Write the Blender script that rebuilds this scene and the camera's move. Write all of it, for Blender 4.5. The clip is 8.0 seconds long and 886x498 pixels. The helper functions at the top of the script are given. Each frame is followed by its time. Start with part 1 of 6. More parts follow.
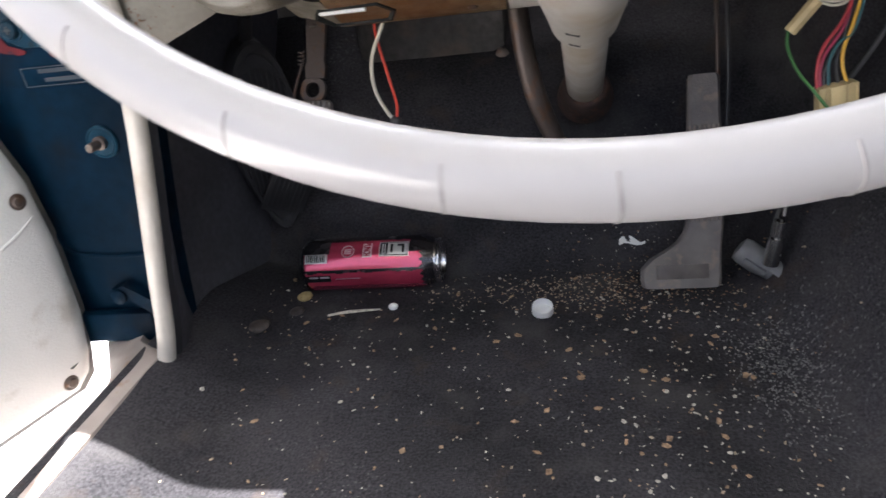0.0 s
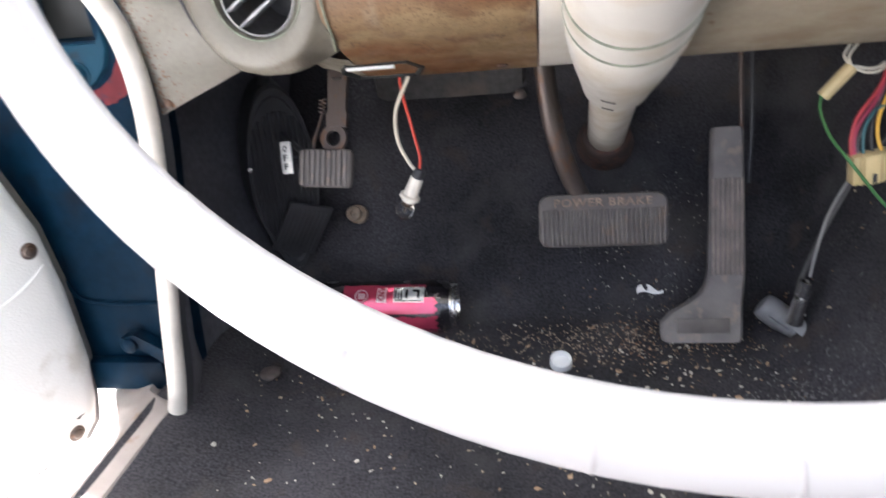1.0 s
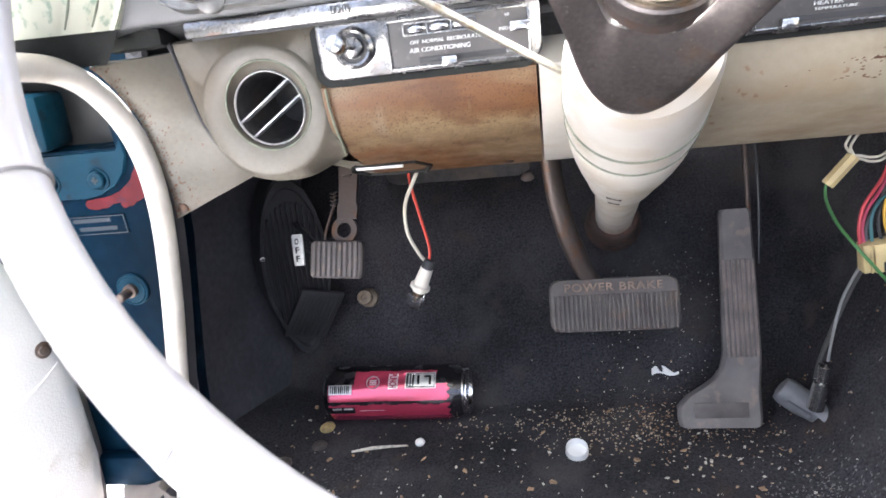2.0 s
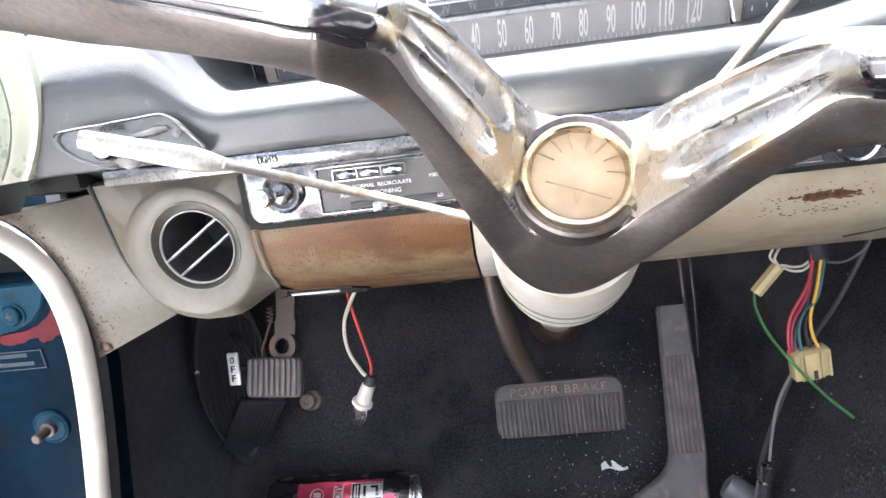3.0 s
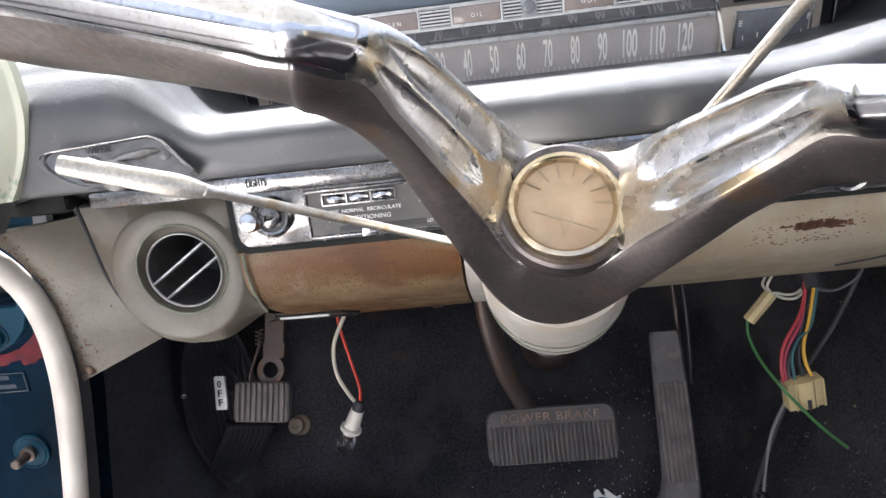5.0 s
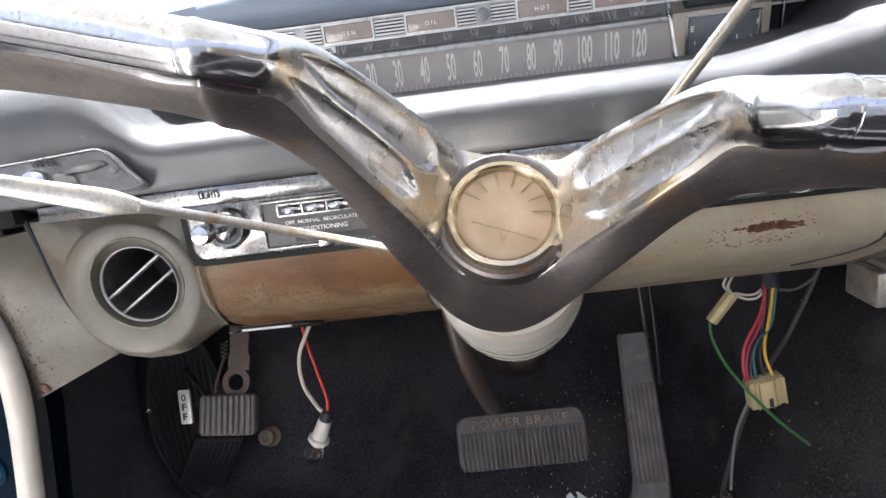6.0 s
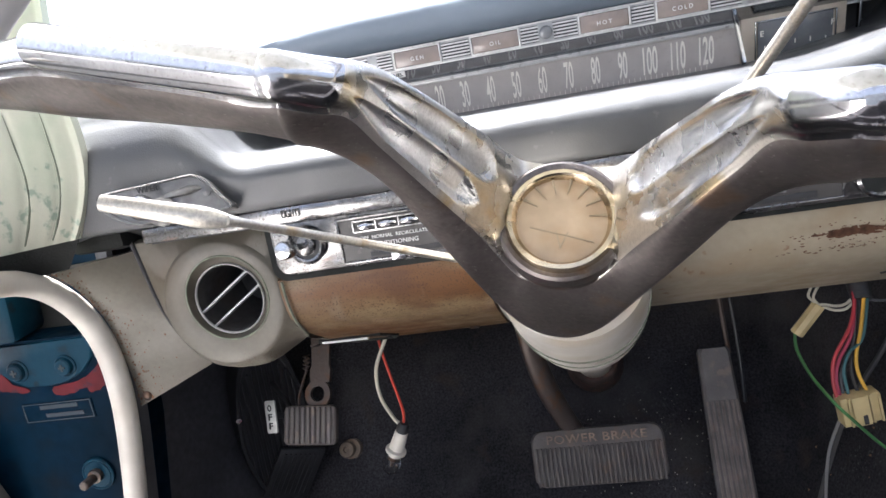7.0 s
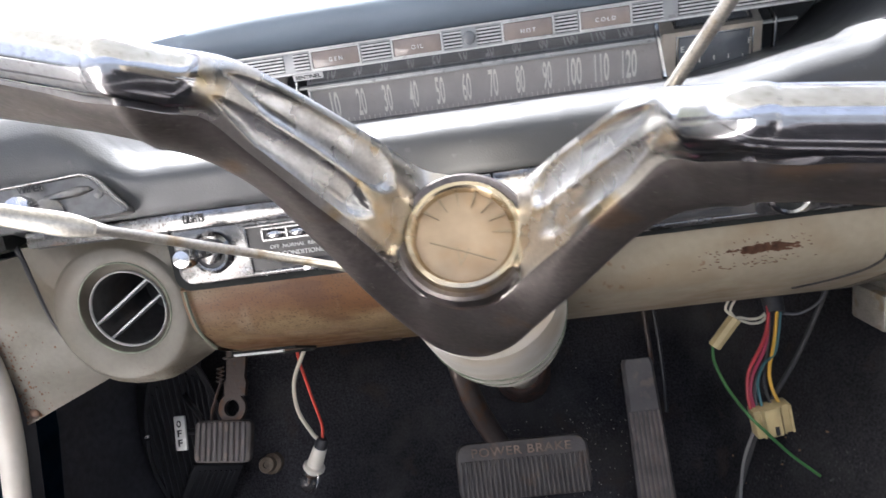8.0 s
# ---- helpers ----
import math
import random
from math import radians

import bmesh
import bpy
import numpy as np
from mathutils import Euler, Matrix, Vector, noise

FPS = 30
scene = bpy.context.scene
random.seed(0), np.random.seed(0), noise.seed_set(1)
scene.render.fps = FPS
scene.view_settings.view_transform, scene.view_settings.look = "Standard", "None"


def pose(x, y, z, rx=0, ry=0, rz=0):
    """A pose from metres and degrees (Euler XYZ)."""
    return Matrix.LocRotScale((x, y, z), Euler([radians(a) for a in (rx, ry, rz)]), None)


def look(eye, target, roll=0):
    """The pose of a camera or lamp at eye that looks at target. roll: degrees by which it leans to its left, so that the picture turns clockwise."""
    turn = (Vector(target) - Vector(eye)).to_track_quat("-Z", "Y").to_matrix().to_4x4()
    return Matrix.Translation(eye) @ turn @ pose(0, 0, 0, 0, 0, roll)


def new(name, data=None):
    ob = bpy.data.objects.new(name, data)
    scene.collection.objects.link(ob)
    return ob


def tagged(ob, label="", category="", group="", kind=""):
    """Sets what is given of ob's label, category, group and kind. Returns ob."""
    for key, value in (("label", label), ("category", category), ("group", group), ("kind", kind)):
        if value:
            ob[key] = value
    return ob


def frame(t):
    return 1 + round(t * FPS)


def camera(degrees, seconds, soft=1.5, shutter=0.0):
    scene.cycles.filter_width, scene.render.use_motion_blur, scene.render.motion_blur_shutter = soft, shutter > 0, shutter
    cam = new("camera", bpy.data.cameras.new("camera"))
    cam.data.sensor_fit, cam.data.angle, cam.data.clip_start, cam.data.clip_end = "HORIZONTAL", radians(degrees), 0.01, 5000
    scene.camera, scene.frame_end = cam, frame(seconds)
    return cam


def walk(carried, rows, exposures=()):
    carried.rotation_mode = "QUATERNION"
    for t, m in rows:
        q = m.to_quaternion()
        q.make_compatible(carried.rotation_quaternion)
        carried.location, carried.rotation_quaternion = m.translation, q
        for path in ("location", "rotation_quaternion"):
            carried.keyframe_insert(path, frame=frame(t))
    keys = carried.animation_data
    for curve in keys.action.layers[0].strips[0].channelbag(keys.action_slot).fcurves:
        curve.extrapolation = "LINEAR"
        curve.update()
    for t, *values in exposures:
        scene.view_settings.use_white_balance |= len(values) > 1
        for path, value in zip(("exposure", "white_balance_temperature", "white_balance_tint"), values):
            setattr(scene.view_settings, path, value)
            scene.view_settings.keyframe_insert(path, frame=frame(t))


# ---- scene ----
cam = camera(70.75, 8.0, shutter=0.25)
PATH = [
    (0, (-0.0210, 0.0695, 0.3776), (-0.1888, 0.9473, -0.0711), -7.50),
    (0.5, (0.0128, 0.0875, 0.3742), (-0.1056, 0.9683, -0.0841), -9.55),
    (0.7, (-0.0045, 0.0891, 0.3868), (-0.1179, 0.9706, -0.0715), -7.80),
    (1, (-0.0479, 0.0971, 0.4146), (-0.2039, 0.9819, -0.0244), -6.09),
    (1.2, (-0.0547, 0.0945, 0.4197), (-0.2632, 0.9994, 0.0486), -6.27),
    (2.3, (-0.036, 0.119, 0.466), (-0.308, 1.983, -0.206), -7.4),
    (2.5, (-0.031, 0.128, 0.485), (-0.248, 2.019, -0.130), -7.1),
    (3, (-0.030, 0.135, 0.496), (-0.207, 2.041, -0.082), -7.4),
    (3.5, (-0.029, 0.142, 0.499), (-0.182, 2.057, -0.056), -6.9),
    (4, (-0.030, 0.148, 0.491), (-0.178, 2.065, -0.060), -6.4),
    (5.5, (-0.020, 0.137, 0.500), (-0.179, 2.065, -0.007), -6.8),
    (6, (-0.012, 0.142, 0.498), (-0.106, 2.073, -0.013), -7.3),
    (6.5, (-0.009, 0.145, 0.502), (-0.100, 2.085, 0.029), -6.4),
    (6.7, (-0.0075, 0.1395, 0.498), (-0.270, 2.072, 0.073), -8.2),
    (7, (-0.006, 0.129, 0.495), (-0.335, 2.059, 0.084), -9.9),
    (7.2, (0.0055, 0.1215, 0.490), (-0.325, 2.055, 0.100), -10.3),
    (7.5, (0.021, 0.127, 0.489), (-0.171, 2.072, 0.064), -10.1),
    (7.7, (0.0255, 0.133, 0.486), (-0.122, 2.083, 0.062), -8.9),
    (8, (0.008, 0.147, 0.493), (-0.137, 2.096, 0.068), -7.9),
]
EXPOSURES = ((0.0, 3.16, 6000, 12), (0.5, 3.85, 6000, 12), (1.0, 3.92, 5850, 12), (2.5, 4.20, 5750, 12), (3.5, 3.62, 5800, 12), (5.5, 3.15, 5900, 12), (8.0, 3.06, 5900, 12))
walk(cam, [(t, look(eye, target, roll)) for t, eye, target, roll in PATH], EXPOSURES)

# ---- light: sun and sky ----
SUN_EL, SUN_AZ = 67.0, 318.0   # degrees; azimuth clockwise from straight ahead (+y)
world = bpy.data.worlds.new("world")
scene.world = world
world.use_nodes = True
wn, wl = world.node_tree.nodes, world.node_tree.links
sky = wn.new("ShaderNodeTexSky")
sky.sky_type, sky.sun_disc = "NISHITA", False
sky.sun_elevation, sky.sun_rotation = radians(SUN_EL), radians(SUN_AZ)
sky.air_density, sky.dust_density, sky.ozone_density = 0.6, 8.0, 0.6
haze = wn.new("ShaderNodeHueSaturation")
haze.inputs["Saturation"].default_value = 0.55
wl.new(sky.outputs[0], haze.inputs["Color"])
wl.new(haze.outputs[0], wn["Background"].inputs[0])
wn["Background"].inputs[1].default_value = 0.08
sun = new("sun", bpy.data.lights.new("sun", "SUN"))
sun.data.energy, sun.data.angle, sun.data.color = 5.0, radians(0.6), (1.0, 0.95, 0.88)
_e, _a = radians(SUN_EL), radians(SUN_AZ)
sun.matrix_world = look((math.sin(_a) * math.cos(_e) * 8, math.cos(_a) * math.cos(_e) * 8, math.sin(_e) * 8), (0, 0, 0))


# ---- materials ----
def material(name, color, rough=0.5, metal=0.0, spots=(), grain=(), bump=(), coat=0.0, rough_var=0.0, spec=0.5):
    """spots: (colour, scale, threshold, softness, amount[, stretch]) layers of stain; grain: (scale, amount) of colour noise; bump: (scale, strength, kind)."""
    m = bpy.data.materials.new(name)
    m.use_nodes = True
    n, l = m.node_tree.nodes, m.node_tree.links
    b = n["Principled BSDF"]
    b.inputs["Roughness"].default_value, b.inputs["Metallic"].default_value = rough, metal
    b.inputs["Coat Weight"].default_value = coat
    b.inputs["Specular IOR Level"].default_value = spec
    co = n.new("ShaderNodeTexCoord").outputs["Object"]
    rgb = n.new("ShaderNodeRGB")
    rgb.outputs[0].default_value = (*color, 1)
    out = rgb.outputs[0]

    def noise_at(scale, detail=5.0, stretch=(1, 1, 1)):
        mp = n.new("ShaderNodeMapping")
        mp.inputs["Scale"].default_value = stretch
        l.new(co, mp.inputs[0])
        t = n.new("ShaderNodeTexNoise")
        t.inputs["Scale"].default_value, t.inputs["Detail"].default_value = scale, detail
        l.new(mp.outputs[0], t.inputs["Vector"])
        return t.outputs[0]

    for scale, amount in grain:
        mix = n.new("ShaderNodeMix")
        mix.data_type, mix.blend_type = "RGBA", "MULTIPLY"
        ramp = n.new("ShaderNodeMapRange")
        ramp.inputs[1].default_value, ramp.inputs[2].default_value = 0.3, 0.7
        ramp.inputs[3].default_value, ramp.inputs[4].default_value = 1 - amount, 1 + amount
        l.new(noise_at(scale), ramp.inputs[0])
        mix.inputs[0].default_value = 1
        l.new(out, mix.inputs[6])
        comb = n.new("ShaderNodeCombineColor")
        for i in range(3):
            l.new(ramp.outputs[0], comb.inputs[i])
        l.new(comb.outputs[0], mix.inputs[7])
        out = mix.outputs[2]
    for k, sp in enumerate(spots):
        col, scale, thr, soft, amount = sp[:5]
        ramp = n.new("ShaderNodeMapRange")
        ramp.inputs[1].default_value, ramp.inputs[2].default_value = thr, thr + soft
        ramp.inputs[3].default_value, ramp.inputs[4].default_value = 0, amount
        src = noise_at(scale, 8.0, sp[5] if len(sp) > 5 else (1, 1, 1))
        if len(sp) > 6:
            big = n.new("ShaderNodeMath")
            big.operation = "MULTIPLY"
            l.new(src, big.inputs[0])
            r2 = n.new("ShaderNodeMapRange")
            r2.inputs[1].default_value, r2.inputs[2].default_value = 0.42, 0.62
            l.new(noise_at(sp[6], 3.0), r2.inputs[0])
            l.new(r2.outputs[0], big.inputs[1])
            src = big.outputs[0]
        l.new(src, ramp.inputs[0])
        mix = n.new("ShaderNodeMix")
        mix.data_type = "RGBA"
        l.new(ramp.outputs[0], mix.inputs[0])
        l.new(out, mix.inputs[6])
        mix.inputs[7].default_value = (*col, 1)
        out = mix.outputs[2]
    l.new(out, b.inputs["Base Color"])
    if rough_var:
        ramp = n.new("ShaderNodeMapRange")
        ramp.inputs[1].default_value, ramp.inputs[2].default_value = 0.35, 0.65
        ramp.inputs[3].default_value, ramp.inputs[4].default_value = max(0.02, rough - rough_var), min(1, rough + rough_var)
        l.new(noise_at(60.0, 6.0), ramp.inputs[0])
        l.new(ramp.outputs[0], b.inputs["Roughness"])
    last = None
    for scale, strength, kind in bump:
        bp = n.new("ShaderNodeBump")
        bp.inputs["Strength"].default_value, bp.inputs["Distance"].default_value = strength, 0.002
        if kind == "cells":
            t = n.new("ShaderNodeTexVoronoi")
            t.inputs["Scale"].default_value = scale
            l.new(co, t.inputs["Vector"])
            l.new(t.outputs[0], bp.inputs["Height"])
        else:
            l.new(noise_at(scale), bp.inputs["Height"])
        if last:
            l.new(last, bp.inputs["Normal"])
        last = bp.outputs[0]
    if last:
        l.new(last, b.inputs["Normal"])
    return m


def glass(name, color=(1, 1, 1), rough=0.02):
    m = bpy.data.materials.new(name)
    m.use_nodes = True
    b = m.node_tree.nodes["Principled BSDF"]
    b.inputs["Base Color"].default_value = (*color, 1)
    b.inputs["Roughness"].default_value, b.inputs["Transmission Weight"].default_value = rough, 1.0
    b.inputs["IOR"].default_value = 1.32
    return m


CARPET = material("carpet", (0.039, 0.037, 0.040), 0.95, grain=((7, 0.5), (420, 0.5)), spots=(((0.14, 0.135, 0.13), 300, 0.58, 0.1, 0.6, (1, 1, 1), 6.0), ((0.080, 0.075, 0.072), 11, 0.53, 0.18, 0.65), ((0.075, 0.055, 0.042), 24, 0.60, 0.12, 0.5)), bump=((900, 0.6, "noise"), (25, 0.3, "noise")), spec=0.15)
PAD = material("padded_vinyl", (0.062, 0.064, 0.067), 0.36, grain=((14, 0.2),), spots=(((0.11, 0.11, 0.11), 9, 0.6, 0.25, 0.25), ((0.13, 0.13, 0.13), 120, 0.66, 0.06, 0.35)), bump=((1000, 0.07, "cells"), (330, 0.04, "noise")), rough_var=0.06, spec=0.5)
HOOD = material("hood_vinyl", (0.135, 0.168, 0.212), 0.55, grain=((14, 0.15),), bump=((1300, 0.06, "cells"),))
PAINT = material("beige_paint", (0.32, 0.275, 0.20), 0.5, grain=((7, 0.12), (200, 0.06)), spots=(((0.23, 0.165, 0.095), 16, 0.52, 0.2, 0.6, (1, 1, 2)), ((0.17, 0.08, 0.035), 120, 0.62, 0.05, 0.7, (1, 1, 1), 9.0)), bump=((300, 0.06, "noise"),), rough_var=0.1)
RUSTPAINT = material("rust_stained_paint", (0.180, 0.126, 0.068), 0.48, grain=((7, 0.25), (200, 0.15)), spots=(((0.112, 0.046, 0.014), 10, 0.45, 0.14, 0.9, (0.6, 1, 2.0)), ((0.080, 0.036, 0.017), 30, 0.51, 0.14, 0.75, (0.8, 1, 2.2)), ((0.20, 0.155, 0.105), 40, 0.60, 0.15, 0.6, (2, 1, 0.5)), ((0.055, 0.026, 0.014), 800, 0.565, 0.06, 0.75), ((0.05, 0.025, 0.014), 450, 0.52, 0.06, 0.75, (1, 1, 1), 22.0)), bump=((300, 0.06, "noise"),), rough_var=0.1, spec=0.3)
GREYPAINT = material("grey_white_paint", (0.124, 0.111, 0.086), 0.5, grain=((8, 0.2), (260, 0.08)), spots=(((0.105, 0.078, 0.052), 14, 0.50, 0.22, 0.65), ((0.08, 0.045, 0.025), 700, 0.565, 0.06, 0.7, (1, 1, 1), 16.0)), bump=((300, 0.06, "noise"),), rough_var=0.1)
PILLARPAINT = material("pale_green_paint", (0.47, 0.475, 0.38), 0.45, grain=((9, 0.15),), spots=(((0.34, 0.42, 0.29), 22, 0.43, 0.26, 0.75, (1, 1, 0.7)), ((0.16, 0.24, 0.18), 170, 0.54, 0.1, 0.7, (1, 1, 0.7), 18.0)), bump=((300, 0.06, "noise"),))
WHITEPAINT = material("column_white_paint", (0.49, 0.465, 0.415), 0.4, grain=((10, 0.15),), spots=(((0.36, 0.28, 0.17), 18, 0.47, 0.2, 0.65, (1, 1, 1.5)), ((0.22, 0.17, 0.12), 500, 0.60, 0.07, 0.6, (1, 1, 1), 14.0)), rough_var=0.1)
RIM = material("ivory_plastic", (0.40, 0.385, 0.375), 0.3, grain=((10, 0.05),), spots=(((0.40, 0.33, 0.25), 45, 0.62, 0.2, 0.45),), coat=0.2)
RIMSEAM = material("rim_crack", (0.31, 0.29, 0.275), 0.7, grain=((90, 0.3),))
CHROME = material("worn_chrome", (0.56, 0.56, 0.56), 0.13, 1.0, spots=(((0.20, 0.17, 0.13), 240, 0.62, 0.05, 0.7, (1, 1, 1), 25.0),), rough_var=0.06)
SPOKE = material("pitted_chrome_spoke", (0.64, 0.62, 0.575), 0.28, 0.97, grain=((60, 0.12), (600, 0.10)), spots=(((0.46, 0.425, 0.365), 30, 0.50, 0.2, 0.6), ((0.56, 0.41, 0.17), 45, 0.59, 0.10, 0.65), ((0.30, 0.275, 0.25), 1700, 0.57, 0.08, 0.4)), bump=((900, 0.04, "noise"), (70, 0.05, "noise")), rough_var=0.1)
# Darker copy of the spoke metal: shade painted into undersides and medallion groove.
SPOKEUNDER = material("shade_dark_spoke_metal", (0.180, 0.158, 0.146), 0.40, 0.85, grain=((60, 0.2), (500, 0.2)), spots=(((0.105, 0.093, 0.090), 30, 0.48, 0.2, 0.7), ((0.40, 0.37, 0.34), 700, 0.66, 0.04, 0.45), ((0.22, 0.13, 0.06), 45, 0.60, 0.1, 0.5)), bump=((700, 0.06, "noise"),), rough_var=0.1)
SPOKEPIT = material("grained_flute", (0.64, 0.635, 0.625), 0.27, 0.97, grain=((90, 0.15), (700, 0.12)), spots=(((0.46, 0.455, 0.45), 45, 0.54, 0.2, 0.5), ((0.30, 0.30, 0.30), 1700, 0.56, 0.08, 0.4)), bump=((900, 0.05, "noise"), (60, 0.06, "noise")), rough_var=0.1)
BARCHROME = material("bar_chrome", (0.52, 0.52, 0.53), 0.13, 1.0, grain=((25, 0.1), (500, 0.1)), spots=(((0.24, 0.21, 0.18), 900, 0.58, 0.08, 0.4), ((0.30, 0.26, 0.22), 60, 0.60, 0.1, 0.4)), bump=((700, 0.006, "noise"),), rough_var=0.08)
BEZEL = material("stained_chrome", (0.24, 0.238, 0.236), 0.24, 0.95, grain=((40, 0.3), (300, 0.2)), spots=(((0.11, 0.11, 0.11), 26, 0.46, 0.16, 0.75, (1, 1, 0.15)), ((0.16, 0.20, 0.28), 70, 0.62, 0.06, 0.4, (0.5, 1, 2)), ((0.30, 0.17, 0.12), 85, 0.63, 0.06, 0.4, (0.5, 1, 2)), ((0.08, 0.07, 0.06), 700, 0.55, 0.07, 0.8)), rough_var=0.1)
PLATE = material("dull_chrome_plate", (0.16, 0.156, 0.15), 0.42, 0.6, grain=((50, 0.2), (300, 0.15)), spots=(((0.11, 0.10, 0.09), 90, 0.56, 0.1, 0.6),), rough_var=0.1)
BRASS = material("brassy_ring", (0.60, 0.51, 0.37), 0.22, 1.0, grain=((60, 0.2),), spots=(((0.25, 0.18, 0.10), 120, 0.56, 0.1, 0.6),), rough_var=0.08)
EMBLEM = material("peach_emblem", (0.42, 0.315, 0.205), 0.42, 0.25, grain=((80, 0.15), (12, 0.2)), spots=(((0.36, 0.22, 0.10), 50, 0.52, 0.15, 0.5),), coat=0.15)
EMBLEMLINE = material("emblem_line", (0.33, 0.262, 0.168), 0.4, 0.4)
STEEL = material("pitted_rod_chrome", (0.50, 0.475, 0.42), 0.42, 0.75, grain=((70, 0.15), (900, 0.2)), spots=(((0.20, 0.125, 0.065), 1800, 0.54, 0.07, 0.75, (1, 1, 1), 50.0), ((0.36, 0.26, 0.13), 60, 0.55, 0.12, 0.65)), bump=((900, 0.06, "noise"),), rough_var=0.1)
DULLSTEEL = material("dull_pedal_steel", (0.115, 0.092, 0.080), 0.5, 0.7, spots=(((0.16, 0.08, 0.04), 60, 0.54, 0.1, 0.6),), bump=((300, 0.2, "noise"),))
RUBBER = material("worn_rubber", (0.105, 0.092, 0.083), 0.55, grain=((40, 0.3),), spots=(((0.17, 0.11, 0.07), 50, 0.56, 0.14, 0.5),), bump=((400, 0.2, "noise"),))
GREYRUBBER = material("grey_pedal_rubber", (0.135, 0.122, 0.114), 0.55, grain=((30, 0.25),), spots=(((0.24, 0.18, 0.14), 70, 0.56, 0.1, 0.6),), bump=((400, 0.2, "noise"),))
TANRUBBER = material("pale_rib_rubber", (0.21, 0.175, 0.15), 0.6, grain=((60, 0.3),))
BLACK = material("black_plastic", (0.030, 0.030, 0.032), 0.6, grain=((30, 0.3),), bump=((300, 0.1, "noise"),))
DARKMETAL = material("dark_firewall", (0.055, 0.052, 0.050), 0.75, grain=((12, 0.4), (120, 0.3)), spots=(((0.11, 0.085, 0.065), 18, 0.55, 0.12, 0.6),), bump=((150, 0.3, "noise"),))
GAUGE = material("gauge_face", (0.49, 0.455, 0.43), 0.42, grain=((60, 0.1),), spots=(((0.40, 0.37, 0.34), 300, 0.62, 0.05, 0.4),), coat=0.4)
SATIN = material("satin_trim", (0.62, 0.62, 0.61), 0.35, 0.35, grain=((120, 0.12),), spots=(((0.30, 0.30, 0.29), 200, 0.60, 0.06, 0.6),))
SATINGREY = material("satin_grey_strip", (0.34, 0.345, 0.35), 0.4, 0.3, grain=((120, 0.15),), spots=(((0.18, 0.18, 0.18), 160, 0.60, 0.06, 0.6),))
GAUGEDARK = material("gauge_dark", (0.150, 0.157, 0.166), 0.08, grain=((60, 0.2),), spots=(((0.20, 0.20, 0.20), 260, 0.60, 0.06, 0.4),), coat=0.6)
LENS = material("telltale_lens", (0.25, 0.205, 0.18), 0.25, grain=((90, 0.15),), coat=0.5)
CREAM = material("cream_lettering", (0.92, 0.89, 0.82), 0.5)
WHITEINK = material("white_lettering", (0.66, 0.66, 0.65), 0.5)
BLACKINK = material("black_lettering", (0.02, 0.02, 0.02), 0.5)
BLUE = material("blue_jamb_paint", (0.0014, 0.011, 0.024), 0.6, grain=((6, 0.3), (90, 0.15)), spots=(((0.03, 0.038, 0.045), 160, 0.70, 0.04, 0.5, (1, 1, 1), 9.0), ((0.006, 0.008, 0.012), 22, 0.52, 0.15, 0.7)), rough_var=0.12, bump=((40, 0.1, "noise"),), spec=0.05)
BLUEBRIGHT = material("teal_hinge_paint", (0.0025, 0.030, 0.055), 0.5, grain=((14, 0.3),), spots=(((0.01, 0.012, 0.016), 60, 0.58, 0.08, 0.7), ((0.008, 0.014, 0.020), 14, 0.50, 0.15, 0.6)), rough_var=0.1, spec=0.15, bump=((120, 0.15, "noise"),))
REDPAINT = material("red_primer", (0.095, 0.012, 0.017), 0.6, grain=((40, 0.3),), spots=(((0.008, 0.02, 0.035), 60, 0.56, 0.1, 0.7),), spec=0.15)
SEAL = material("ivory_windlace", (0.56, 0.525, 0.465), 0.42, grain=((30, 0.15),), spots=(((0.22, 0.15, 0.09), 60, 0.585, 0.08, 0.85, (1, 1, 1), 10.0), ((0.38, 0.32, 0.24), 20, 0.50, 0.2, 0.6)), bump=((120, 0.2, "noise"),))
DOORVINYL = material("white_door_vinyl", (0.74, 0.74, 0.72), 0.45, grain=((6, 0.06),), spots=(((0.40, 0.36, 0.29), 25, 0.62, 0.12, 0.5),), bump=((500, 0.1, "cells"), (14, 0.25, "noise")))
SILL = material("worn_sill_metal", (0.36, 0.31, 0.275), 0.6, 0.1, grain=((20, 0.2),), spots=(((0.24, 0.15, 0.09), 40, 0.55, 0.1, 0.7),), bump=((100, 0.2, "noise"),))
RED_W = material("red_wire", (0.36, 0.035, 0.045), 0.4)
ORANGE_W = material("orange_wire", (0.50, 0.045, 0.022), 0.4)
CREAM_W = material("cream_wire", (0.55, 0.52, 0.42), 0.45)
GREEN_W = material("dull_green_wire", (0.055, 0.16, 0.05), 0.5)
YELLOW_W = material("yellow_wire", (0.56, 0.32, 0.035), 0.45)
BLACK_W = material("black_wire", (0.02, 0.02, 0.022), 0.45)
BLUE_W = material("dark_teal_wire", (0.03, 0.10, 0.11), 0.45)
GREY_W = material("grey_wire", (0.10, 0.10, 0.105), 0.5)
PINK_W = material("magenta_wire", (0.32, 0.035, 0.075), 0.45)
CONN = material("yellowed_nylon", (0.46, 0.365, 0.185), 0.45, grain=((60, 0.15),))
SOCKET = material("ivory_socket", (0.62, 0.58, 0.50), 0.45, grain=((60, 0.12),))
GREYPLASTIC = material("grey_plastic", (0.150, 0.150, 0.153), 0.5, grain=((40, 0.25),), spots=(((0.25, 0.24, 0.22), 60, 0.62, 0.08, 0.5),))
ALU = material("bare_aluminium", (0.72, 0.72, 0.72), 0.22, 1.0, rough_var=0.06)
